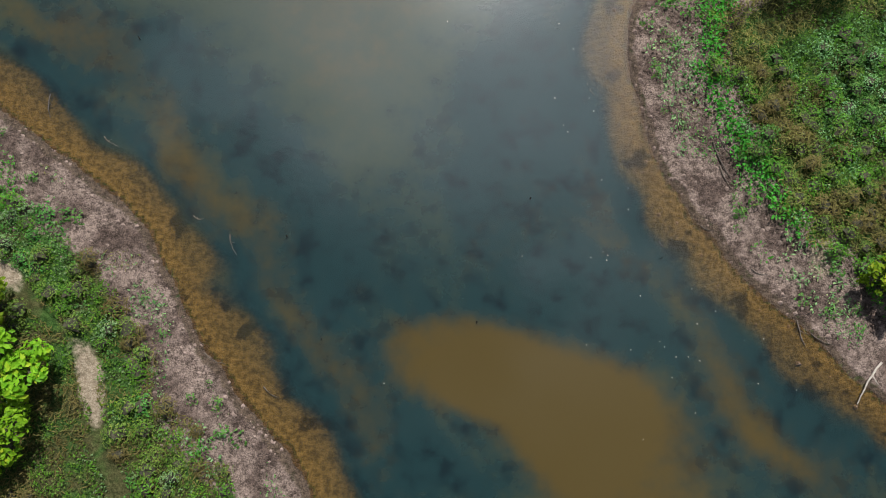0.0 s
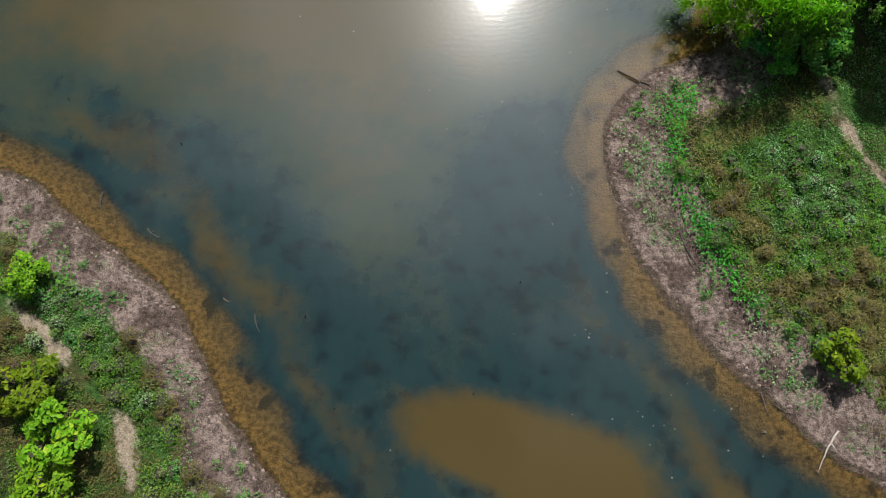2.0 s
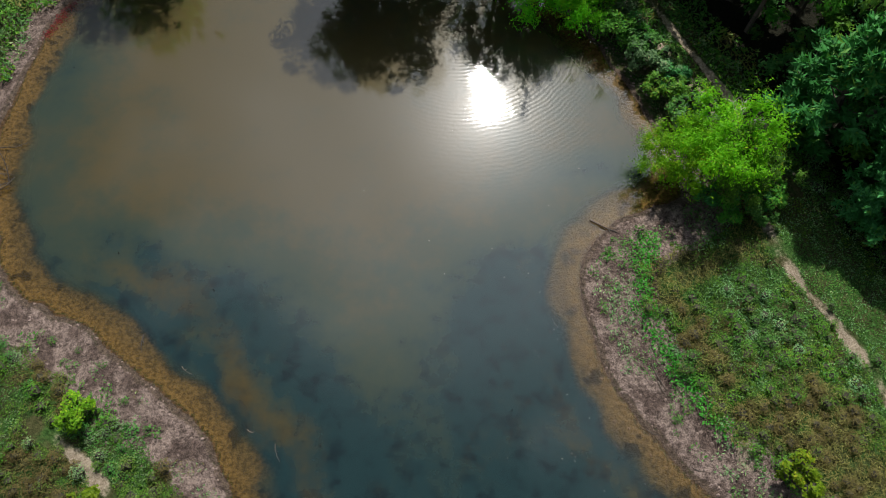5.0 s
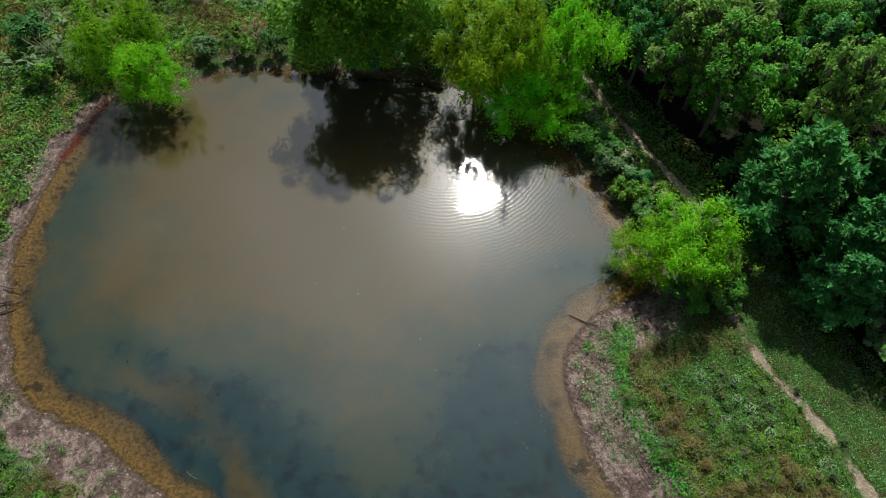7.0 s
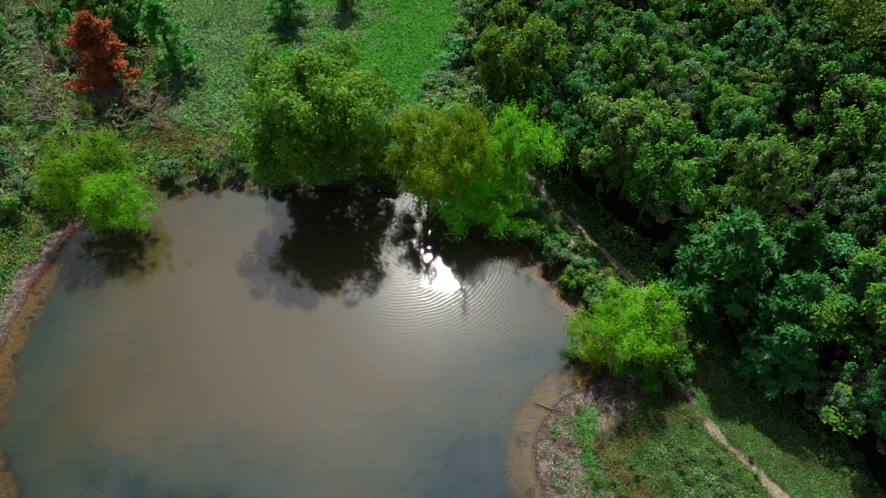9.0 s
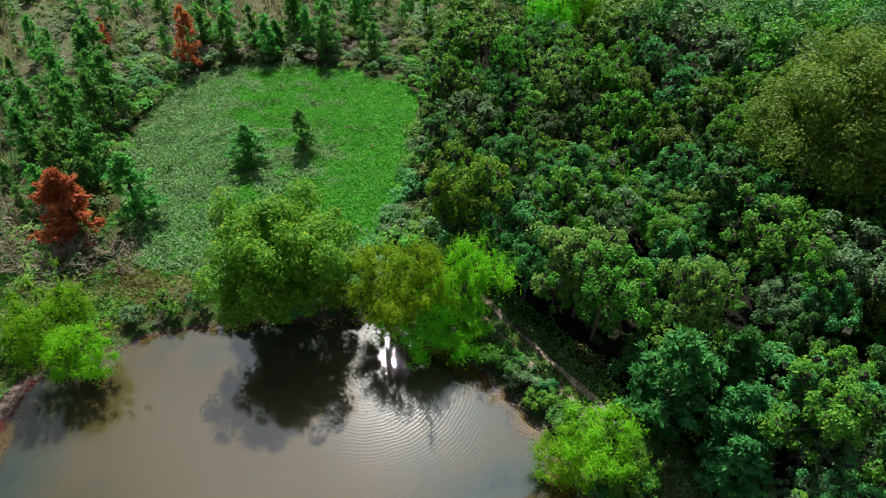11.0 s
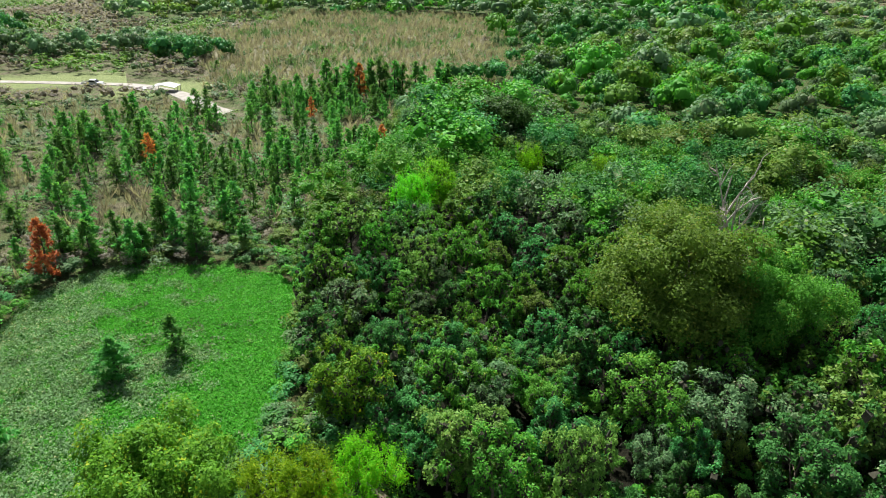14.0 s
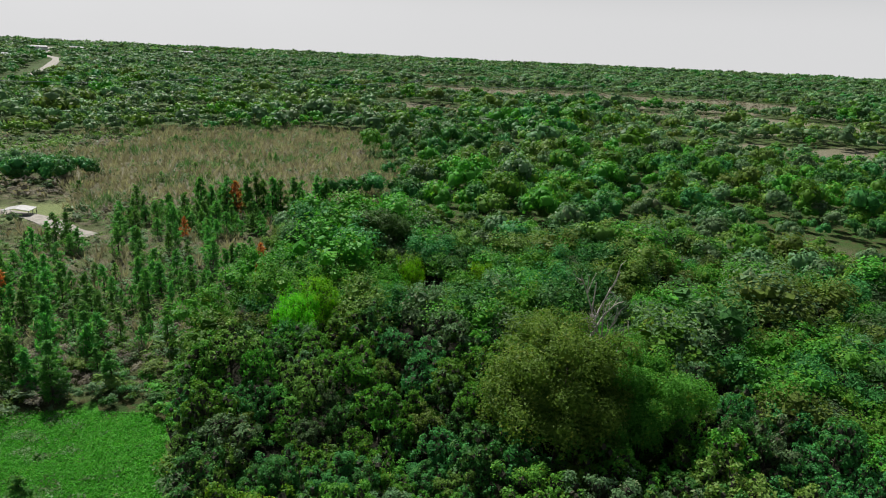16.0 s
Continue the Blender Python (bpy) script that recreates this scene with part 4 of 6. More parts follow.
def choose(mix, r):
    total = 0.0
    for name, share in mix:
        total += share
        if r < total:
            return name
    return mix[0][0]


def join_shape(name, me, places, mat, label, category="trees"):
    """Many far plants of one shape in one mesh. places: rows of x, y, height, width factor, turn."""
    if not len(places):
        return
    v = np.empty(len(me.vertices) * 3, np.float32)
    me.vertices.foreach_get("co", v)
    v = v.reshape(-1, 3)
    f = np.empty(len(me.loops), np.int32)
    me.loops.foreach_get("vertex_index", f)
    f = f.reshape(len(me.polygons), -1)
    vs, fs = [], []
    places = np.asarray(places, float)
    base = land(places[:, 0], places[:, 1])
    for k, ((x, y, h, w, a), z) in enumerate(zip(places, base)):
        ca, sa = math.cos(a), math.sin(a)
        vs.append(np.stack([(v[:, 0] * ca - v[:, 1] * sa) * h * w + x, (v[:, 0] * sa + v[:, 1] * ca) * h * w + y, v[:, 2] * h + z], 1))
        fs.append(f + k * len(v))
    out = mesh_from(name, np.concatenate(vs), np.concatenate(fs), mat)
    index = np.empty(len(me.polygons), np.int32)
    me.polygons.foreach_get("material_index", index)
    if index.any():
        out.materials.append(CORE_SHADE)
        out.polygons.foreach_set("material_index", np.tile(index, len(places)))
    set_field(out, "tint", np.repeat(np.random.default_rng(len(places)).random(len(places)), len(v)))
    tagged(new(name, out), label, category, kind="stuff")


def fill_wood():
    rest = {}
    for lod, cell, lo, hi in (("near", 4.1, 0, 30), ("mid", 4.5, 30, 62), ("far", 4.9, 62, 138)):
        GX, GY = np.meshgrid(np.arange(8, 150, cell), np.arange(-30, 150, cell))
        X, Y = (GX + rng.uniform(-0.42, 0.42, GX.shape) * cell).ravel(), (GY + rng.uniform(-0.42, 0.42, GY.shape) * cell).ravel()
        away, rim_x = np.hypot(X - 12, Y - 20), np.interp(Y, EDGE_Y, EDGE_X)
        ok = (away >= lo) & (away < hi) & wood(X, Y) & (np.hypot(X, Y) < 150) & (Y > 0.28 * X - 12) & (X - rim_x > 0.8)
        for p, q in taken:
            ok &= np.hypot(X - p, Y - q) > (2.4 if p < 40 else 4.0)
        for x, y in zip(X[ok], Y[ok]):
            a, b, c, d, e = rng.random(5)
            rim = min(1.0, (0.95 if 18 < y < 44 else 0.6) + 0.13 * (x - np.interp(y, EDGE_Y, EDGE_X)))
            height = (6.8 + 4.2 * b * b + 1.3 * float(lumps(np.array(x), np.array(y), 14, 21))) * rim * (1.0 if lod != "far" else 0.9)
            leaf = choose(MIXES["near" if lod == "near" else "far"], c)
            if leaf == "lime":
                leaf = "green"
            if lod == "far" and e > 0.90:
                height *= 1.5
            if lod == "far":
                rest.setdefault((int(d * 97) % 4, leaf), []).append((x, y, height, 0.85 + 0.5 * e, a * 6.28))
                continue
            plant(BROAD, pick(CROWNS[lod], int(d * 97)), leaf, x, y, height, 0.64 + 0.36 * e, a * 360, WOOD_LABEL[leaf], "tree", "trees of the wood")
    for (k, leaf), places in rest.items():
        join_shape("wood_crowns", CROWNS["far"][k][0], places, LEAF[leaf], WOOD_LABEL[leaf].replace(" tree in the dense wood", " crowns of the dense wood"))


fill_wood()

# ---- young pine plantation beyond and left of the meadow ----


def plantation():
    rest, count = {}, 0
    GY, GX = np.meshgrid(np.arange(38, 186, 3.5), np.arange(-78, 92, 3.5), indexing="ij")
    X, Y = (GX + rng.uniform(-1.9, 1.9, GX.shape)).ravel(), (GY + rng.uniform(-1.9, 1.9, GY.shape)).ravel()
    ok = ~inside(X, Y, MEADOW) & ~wood(X, Y) & ~in_field(X, Y) & ~((Y < 84) & (X > -21)) & (line_distance(X, Y, YARD_ROAD) > 6) & ~((Y < 30 - 0.55 * (X + 26)) & (X > -30))
    ok &= ~((Y > 168) & (X < 12)) & ((X + 22) ** 2 + (Y - 47) ** 2 > 60) & ~((Y > 130) & (X < -20) & (rng.random(len(X)) < 0.75))
    near_meadow, thick = line_distance(X, Y, MEADOW, True) < 6, 0.52 + 0.36 * lumps(X, Y, 9, 27)
    for x, y, rim, thin in zip(X[ok], Y[ok], near_meadow[ok], thick[ok]):
        a, b, c, d = rng.random(4)
        height = 2.8 + 4.2 * b + (1.3 if rim else 0)
        if c < (thin if not rim else 0.85):
            kind, leaf = int(b * 31) % 3, "pine" if d > 0.018 else "rust"
            if count < 150:
                count += 1
                plant("pine_tree", PINES["mid"][kind], leaf, x, y, height, 0.74 + 0.36 * d, a * 360,
                      "young green plantation pine" if leaf == "pine" else "dead rust-red plantation pine", "tree", "young pines")
            else:
                rest.setdefault((kind, leaf), []).append((x, y, height, 0.74 + 0.36 * d, a * 6.28))
        elif c < thin + 0.18 and y < 135:
            bare_tree("bare_shrub", BARES[int(b * 7) % 2], x, y, 2.2 + 2.4 * d, 0.95, a * 360, "brown leafless shrub among the pines", "shrub", "bare shrubs among the pines")
    for (k, leaf), places in rest.items():
        join_shape("far_pines", PINES["far"][k][0], places, LEAF[leaf], "distant young green pines" if leaf == "pine" else "distant dead rust-red pines")


plantation()


for k, (x, y) in enumerate(zip(np.linspace(49, 80, 13), np.linspace(168, 160, 13))):
    if k == 3:
        plant("pine_tree", PINES["mid"][0], "rust", x, y, 9.5, 0.8, 0, "tall dead rust-red pine in a row", "tree", "row of tall pines")
    else:
        plant("pine_tree", PINES["mid"][k % 3], "pine", x + rng.uniform(-1, 1), y + rng.uniform(-1.5, 1.5), 8.5 + 2.5 * rng.random(), 0.85, k * 50, "tall dark green pine in a row", "tree", "row of tall pines")

# ---- far woods: joined, too many to count ----


def joined(name, centres, heights, radii, per, leaf, mat, label, seed, flat=0.8, narrow=0.75, core=0.58, shade_core=False):
    """Many rough crowns in one mesh; each gets its share of large leaves."""
    r = np.random.default_rng(seed)
    n = len(centres)
    d = unit(r.normal(size=(n, per, 3)) + np.array([0, 0, 0.55]))
    d[..., 2] = np.where(d[..., 2] < -0.2, -d[..., 2], d[..., 2])
    lump = r.uniform(0.72, 1.1, (n, per, 1))
    at = centres[:, None] + d * lump * np.stack([radii, radii, heights * flat * 0.5], 1)[:, None] + np.stack([0 * radii, 0 * radii, heights * (1 - flat * 0.5)], 1)[:, None]
    size = np.repeat(radii, per) * leaf * r.uniform(0.7, 1.3, n * per)
    nrm = unit(d.reshape(-1, 3) + 0.4 * r.normal(size=(n * per, 3)) + np.array([0, 0, 0.8]))
    v, f = kites(at.reshape(-1, 3), nrm, size, size * narrow, r, 0.1)
    # Added lumps inside each crown that darken the gaps between its leaves.
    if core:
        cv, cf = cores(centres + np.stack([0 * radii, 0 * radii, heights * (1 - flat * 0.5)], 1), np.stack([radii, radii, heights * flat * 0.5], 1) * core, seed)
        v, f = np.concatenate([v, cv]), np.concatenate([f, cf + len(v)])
    me = mesh_from(name, v, f, mat, inner=len(cf) if core and shade_core else 0)
    if shade_core:
        me.materials.append(CORE_SHADE)
    return tagged(new(name, me), label, "trees", kind="stuff")


ICO = np.array([(0, 0, 1.0)] + [(0.894 * math.cos(k * 1.2566), 0.894 * math.sin(k * 1.2566), 0.447) for k in range(5)] + [(0.894 * math.cos(k * 1.2566 + 0.628), 0.894 * math.sin(k * 1.2566 + 0.628), -0.447) for k in range(5)])
ICO_FACES = np.array([(0, 1 + k, 1 + (k + 1) % 5) for k in range(5)] + [(1 + k, 6 + k, 1 + (k + 1) % 5) for k in range(5)] + [(6 + k, 6 + (k + 1) % 5, 1 + (k + 1) % 5) for k in range(5)])


def round_crowns(name, centres, heights, radii, lobes, leaves, leaf, mat, label, seed, category="trees"):
    """Far trees in one mesh: each a dome of uneven lobes, ruffled by loose sprays of leaves."""
    r = np.random.default_rng(seed)
    n = len(centres)
    if not n:
        return
    d = unit(r.normal(size=(n, lobes, 3)) + np.array([0, 0, 0.35]))
    d[:, :, 2] = np.abs(d[:, :, 2]) * 0.9 - 0.12
    d[:, 0] = np.array([0, 0, 0.75])
    size = r.uniform(0.36, 0.62, (n, lobes, 1)) * np.stack([radii, radii, np.minimum(heights * 0.5, radii * 1.1)], 1)[:, None]
    mid = centres[:, None] + d * np.stack([radii * 0.72, radii * 0.72, heights * 0.34], 1)[:, None] + np.stack([0 * radii, 0 * radii, heights * 0.56], 1)[:, None]
    turn = r.uniform(0, 6.28, (n, lobes, 1))
    cx, sx = np.cos(turn), np.sin(turn)
    ball = np.stack([ICO[:, 0] * cx - ICO[:, 1] * sx, ICO[:, 0] * sx + ICO[:, 1] * cx, np.broadcast_to(ICO[:, 2], (n, lobes, 11))], 3) * r.uniform(0.6, 1.2, (n, lobes, 11, 1))
    pts = (mid[:, :, None] + ball * size[:, :, None] * 0.82).reshape(-1, 3)
    faces = (np.arange(n * lobes)[:, None, None] * 11 + ICO_FACES[None]).reshape(-1, 3)
    which = r.integers(0, lobes, (n, leaves))
    rows = np.arange(n)[:, None]
    out = unit(r.normal(size=(n, leaves, 3)) + np.array([0, 0, 0.7]))
    at = mid[rows, which] + out * size[rows, which] * r.uniform(0.78, 1.2, (n, leaves, 1))
    long = (np.repeat(radii, leaves) * leaf * r.uniform(0.6, 1.35, n * leaves))
    v, f = kites(at.reshape(-1, 3), unit(out.reshape(-1, 3) + 0.22 * r.normal(size=(n * leaves, 3))), long, long * 0.7, r, 0.1)
    me = mesh_from(name, np.concatenate([pts, v]), np.concatenate([faces, f + len(pts)]), mat, True)
    tint = r.random(n)
    set_field(me, "tint", np.concatenate([np.repeat(tint, lobes * 11), np.repeat(tint, leaves * 3)]))
    return tagged(new(name, me), label, category, kind="stuff")


def scatter(lo, hi, cell, seed, half=1.0, mid=0.66):
    """Jittered points in the sector that the camera looks over, and thinly elsewhere."""
    r = np.random.default_rng(seed)
    g = np.arange(-hi, hi, cell)
    X, Y = np.meshgrid(g, g)
    x, y = (X + r.uniform(-0.45, 0.45, X.shape) * cell).ravel(), (Y + r.uniform(-0.45, 0.45, Y.shape) * cell).ravel()
    rr, az = np.hypot(x, y), np.arctan2(x, y)
    ok = (rr > lo) & (rr < hi) & ((np.abs(az - mid) < half) | (r.random(x.shape) < 0.03))
    return x[ok], y[ok], r


TONE = {"deep": "deep green", "green": "green", "grey": "grey-green", "olive": "olive", "lime": "lime", "pale": "pale green"}


def far_woods():
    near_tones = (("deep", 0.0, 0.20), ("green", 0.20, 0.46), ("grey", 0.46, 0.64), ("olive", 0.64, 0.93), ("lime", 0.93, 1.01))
    # Beyond 330 m the mix turns greyer and paler: distance haze put into leaf colour.
    part_haze_tones = (("deep", 0.0, 0.18), ("green", 0.18, 0.32), ("grey", 0.32, 0.66), ("olive", 0.66, 0.86), ("pale", 0.86, 1.01))
    haze_tones = (("deep", 0.0, 0.24), ("grey", 0.24, 0.74), ("pale", 0.74, 1.01))
    for band, (lo, hi, cell, lobes, leaves, leaf, tall) in enumerate(((135, 330, 6.4, 8, 300, 0.20, 8.0), (330, 1050, 11.0, 5, 75, 0.27, 9.5), (1050, 2300, 20.0, 4, 26, 0.34, 11.0), (2300, 4500, 40.0, 3, 10, 0.45, 13.0))):
        x, y, r = scatter(lo, hi, cell, 100 + band, 0.72)
        keep = wood(x, y) & (line_distance(x, y, HIGHWAY) > 15 + cell * 0.5) & (line_distance(x, y, YARD_ROAD) > 9)
        if band == 0:
            keep &= line_distance(x, y, BROWN_FIELD, True) > 34 * r.random(len(x))
        x, y = x[keep], y[keep]
        z = land(x, y, np.full(x.shape, 60.0))
        tone = np.clip(0.46 + 0.62 * (r.random(len(x)) - 0.5) + 0.26 * lumps(x, y, cell * 3.5, 30 + band) + 0.20 * lumps(x, y, 90, 36), 0, 1)
        grow = np.where(r.random(len(x)) < 0.12, r.uniform(1.2, 1.55, len(x)), r.uniform(0.5, 1.1, len(x))) * (1 + 0.22 * lumps(x, y, cell * 3, 40 + band))
        rad = cell * 0.62 * np.clip(grow, 0.5, 1.5)
        for name, a, b in (near_tones if band == 0 else part_haze_tones if band == 1 else haze_tones):
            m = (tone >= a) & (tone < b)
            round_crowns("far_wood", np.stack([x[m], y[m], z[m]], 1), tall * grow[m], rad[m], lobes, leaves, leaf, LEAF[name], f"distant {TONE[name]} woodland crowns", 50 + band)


far_woods()


def clump(cx, cy, rx, ry, count, leaf, label, seed):
    r = np.random.default_rng(seed)
    a, q = r.uniform(0, 6.28, count), np.sqrt(r.random(count))
    x, y = cx + rx * q * np.cos(a), cy + ry * q * np.sin(a)
    grow = r.uniform(0.7, 1.3, count)
    round_crowns("far_clump", np.stack([x, y, land(x, y, np.full(count, 60.0))], 1), 6.5 * grow, 3.4 * grow, 8, 240, 0.20, LEAF[leaf], label, seed)


clump(20, 238, 12, 9, 22, "deep", "clump of dark trees beside the brown field", 1)
clump(-12, 262, 30, 16, 40, "grey", "grey-green brush beside the brown field", 2)
clump(-55, 300, 22, 50, 60, "deep", "belt of dark trees behind the yard", 3)
clump(-48, 205, 14, 10, 12, "grey", "grey-green brush beside the drive", 4)


def spread_points(x0, x1, y0, y1, cell, seed):
    r = np.random.default_rng(seed)
    X, Y = np.meshgrid(np.arange(x0, x1, cell), np.arange(y0, y1, cell))
    return (X + r.uniform(-0.5, 0.5, X.shape) * cell).ravel(), (Y + r.uniform(-0.5, 0.5, Y.shape) * cell).ravel(), r


def far_brush():
    """Leafless saplings and dry brush on the brown fields, and scrub on the open ground."""
    x, y, r = scatter(90, 420, 2.1, 201, 1.0)
    keep = in_field(x, y) | (wood(x, y) & (line_distance(x, y, BROWN_FIELD, True) < 26 * r.random(len(x))))
    x, y = x[keep], y[keep]
    tone = lumps(x, y, 9, 76) + 1.1 * (r.random(len(x)) - 0.5)
    for leaf, lo, hi, label in (("dry", -9, 0.55, "grey-brown leafless saplings and dry brush"), ("grey", 0.55, 9, "grey-green saplings among the leafless ones")):
        for k in range(3):
            m = (tone >= lo) & (tone < hi) & (np.arange(len(x)) % 3 == k)
            join_shape("saplings", SAPLINGS[k], np.stack([x[m], y[m], r.uniform(1.0, 4.2, m.sum()), r.uniform(0.9, 1.7, m.sum()), r.uniform(0, 6.28, m.sum())], 1), LEAF[leaf], label, "saplings")
    for leaf, label, count, seed in (("grey", "grey-green shrubs on the brown field", 420, 211), ("olive", "olive shrubs on the brown field", 260, 212), ("pine", "small pines on the brown field", 60, 213)):
        q = np.random.default_rng(seed)
        x, y = q.uniform(15, 178, count * 3), q.uniform(172, 350, count * 3)
        m = in_field(x, y)
        x, y = x[m][:count], y[m][:count]
        join_shape("field_shrubs", SCRUB[0] if leaf != "pine" else PINES["far"][0][0], np.stack([x, y, q.uniform(1.5, 4.0, len(x)), q.uniform(0.8, 1.5, len(x)), q.uniform(0, 6.28, len(x))], 1), LEAF[leaf], label, "shrubs")
    x, y, r = spread_points(-80, 92, 38, 185, 1.9, 202)
    keep = ~wood(x, y) & ~in_field(x, y) & ~inside(x, y, MEADOW) & (line_distance(x, y, YARD_ROAD) > 5) & (r.random(len(x)) < 0.95) & ~((y < 84) & (x > -20)) & (x > -14 - 0.42 * y)
    x, y = x[keep], y[keep]
    for k, (leaf, label) in enumerate((("dry", "brown dry scrub between the pines"), ("grey", "grey-green scrub on open ground"), ("olive", "olive scrub on open ground"), ("weed", "green scrub on open ground"))):
        m = np.floor(np.clip(1.5 + 1.6 * lumps(x, y, 5, 28) + 1.2 * (r.random(len(x)) - 0.5), 0, 3.99)) == k
        for q in range(3):
            n = m & (np.arange(len(x)) % 3 == q)
            if k == 0:
                n &= r.random(len(x)) < 0.9
                join_shape("saplings", SAPLINGS[q], np.stack([x[n], y[n], r.uniform(1.0, 3.6, n.sum()), r.uniform(0.8, 1.4, n.sum()), r.uniform(0, 6.28, n.sum())], 1), LEAF[leaf], "brown leafless saplings between the pines", "saplings")
                continue
            join_shape("scrub", SCRUB[q], np.stack([x[n], y[n], 0.7 + 2.3 * r.random(n.sum()) ** 1.5, r.uniform(1.1, 1.9, n.sum()), r.uniform(0, 6.28, n.sum())], 1), LEAF[leaf], label, "scrub")
    x, y, r = scatter(165, 430, 3.3, 204, 0.75, -0.1)
    keep = ~wood(x, y) & ~in_field(x, y) & (line_distance(x, y, YARD_ROAD) > 5) & (y > 180) & ~in_lawn(x, y) & (r.random(len(x)) < 0.8)
    x, y = x[keep], y[keep]
    tone = lumps(x, y, 16, 75) + 0.8 * (r.random(len(x)) - 0.5)
    for leaf, lo, hi, label in (("dry", -9, 0.0, "tan brush round the yard"), ("grey", 0.0, 0.45, "grey-green brush round the yard"), ("olive", 0.45, 9, "olive brush round the yard")):
        m = (tone >= lo) & (tone < hi)
        joined("yard_brush", np.stack([x[m], y[m], land(x[m], y[m], np.full(m.sum(), 60.0))], 1), r.uniform(1.2, 4.5, m.sum()), r.uniform(1.2, 2.4, m.sum()), 18, 0.6, LEAF[leaf], label, 65, 0.9, 0.4, 0.4)
    x, y, r = scatter(280, 1500, 9.0, 203, 0.8)
    keep = ~wood(x, y) & (line_distance(x, y, HIGHWAY) > 16) & (r.random(len(x)) < 0.5) & (y > 330)
    x, y = x[keep], y[keep]
    joined("dry_brush", np.stack([x, y, land(x, y, np.full(x.shape, 60.0))], 1), r.uniform(1.0, 3.5, len(x)), r.uniform(1.5, 3.5, len(x)), 10, 0.8, LEAF["dry"], "distant tan brush and dry grass", 64, 0.8, 0.4)


far_brush()



def undergrowth():
    """Shrubs that close the gaps along the wood's edge and round the meadow."""
    x, y, r = spread_points(-24, 34, 39.5, 98, 1.55, 221)
    depth = x - np.interp(y, EDGE_Y, EDGE_X)
    keep = ~inside(x, y, MEADOW) & (shore(x, y) > 4.0) & (line_distance(x, y, TRACK) > 2.0) & (depth < 6) & ((y > 82) | (x > 2) | ((x < -15) & (y > 58))) & (r.random(len(x)) < 0.85)
    x, y, depth = x[keep], y[keep], depth[keep]
    tone = 0.5 + 0.3 * step(y, 76, 86) + 0.3 * lumps(x, y, 4, 29) + 0.5 * (r.random(len(x)) - 0.5)
    for leaf, lo, hi, label in (("deep", -9, 0.3, "deep green shrubs along the edge of the wood"), ("green", 0.3, 0.55, "green shrubs along the edge of the wood"), ("grey", 0.55, 0.72, "grey-green shrubs round the meadow"),
                                ("olive", 0.72, 0.85, "olive shrubs round the meadow"), ("dry", 0.85, 9, "brown half-bare shrubs round the meadow")):
        m = (tone >= lo) & (tone < hi)
        for k in range(2):
            n = m & (np.arange(len(x)) % 2 == k)
            join_shape("shrubs", UNDER[k], np.stack([x[n], y[n], r.uniform(0.9, 2.6, n.sum()), r.uniform(1.0, 1.5, n.sum()), r.uniform(0, 6.28, n.sum())], 1), LEAF[leaf], label, "shrubs")


undergrowth()


def wood_floor():
    """Shrubs that fill the shade between the trunks near the track."""
    x, y, r = spread_points(12, 60, -2, 74, 1.9, 225)
    depth = x - np.interp(y, EDGE_Y, EDGE_X)
    keep = wood(x, y) & (depth > 1.8) & (np.hypot(x - 12, y - 20) < 58) & (r.random(len(x)) < 0.8)
    x, y = x[keep], y[keep]
    for k in range(2):
        n = np.arange(len(x)) % 2 == k
        join_shape("shrubs", UNDER[k], np.stack([x[n], y[n], r.uniform(1.0, 2.8, n.sum()), r.uniform(0.9, 1.4, n.sum()), r.uniform(0, 6.28, n.sum())], 1), LEAF["deep" if k else "green"], "dark green shrubs under the trees of the wood", "shrubs")


wood_floor()
for x, y, h, w, leaf, k in ((27.6, 12.6, 4.6, 1.0, "grey", 0), (30.4, 14.6, 5.4, 0.95, "pale", 1), (28.6, 9.8, 3.6, 1.1, "grey", 2), (31.6, 10.6, 4.6, 1.0, "olive", 3), (25.8, 13.2, 3.0, 1.1, "grey", 1), (33.6, 13.2, 5.6, 0.9, "green", 2), (29.2, 17.6, 6.2, 0.9, "grey", 0), (30.0, 6.2, 3.4, 1.1, "green", 1)):
    plant("small_tree", CROWNS["near"][k], leaf, x, y, h, w, x * 47, {"grey": "grey-green small tree at the edge of the wood", "pale": "pale leafy small tree at the edge of the wood"}.get(leaf, "green small tree at the edge of the wood"), "tree", "small trees by the verge")


def tangle():
    """Brown leafless brush round the dead pine."""
    r = np.random.default_rng(231)
    x, y = r.uniform(-29, -15.5, 40), r.uniform(42.5, 56, 40)
    out = ~inside(x, y, MEADOW)
    for k, (x, y) in enumerate(zip(x[out], y[out])):
        bare_tree("bare_shrub", BARES[k % 2], x, y, r.uniform(1.6, 3.4), r.uniform(1.3, 1.9), k * 57, "grey-brown leafless shrub of tangled twigs", "shrub", "bare shrubs behind the pond")


tangle()

# ---- low growth: weeds, grass, clods ----


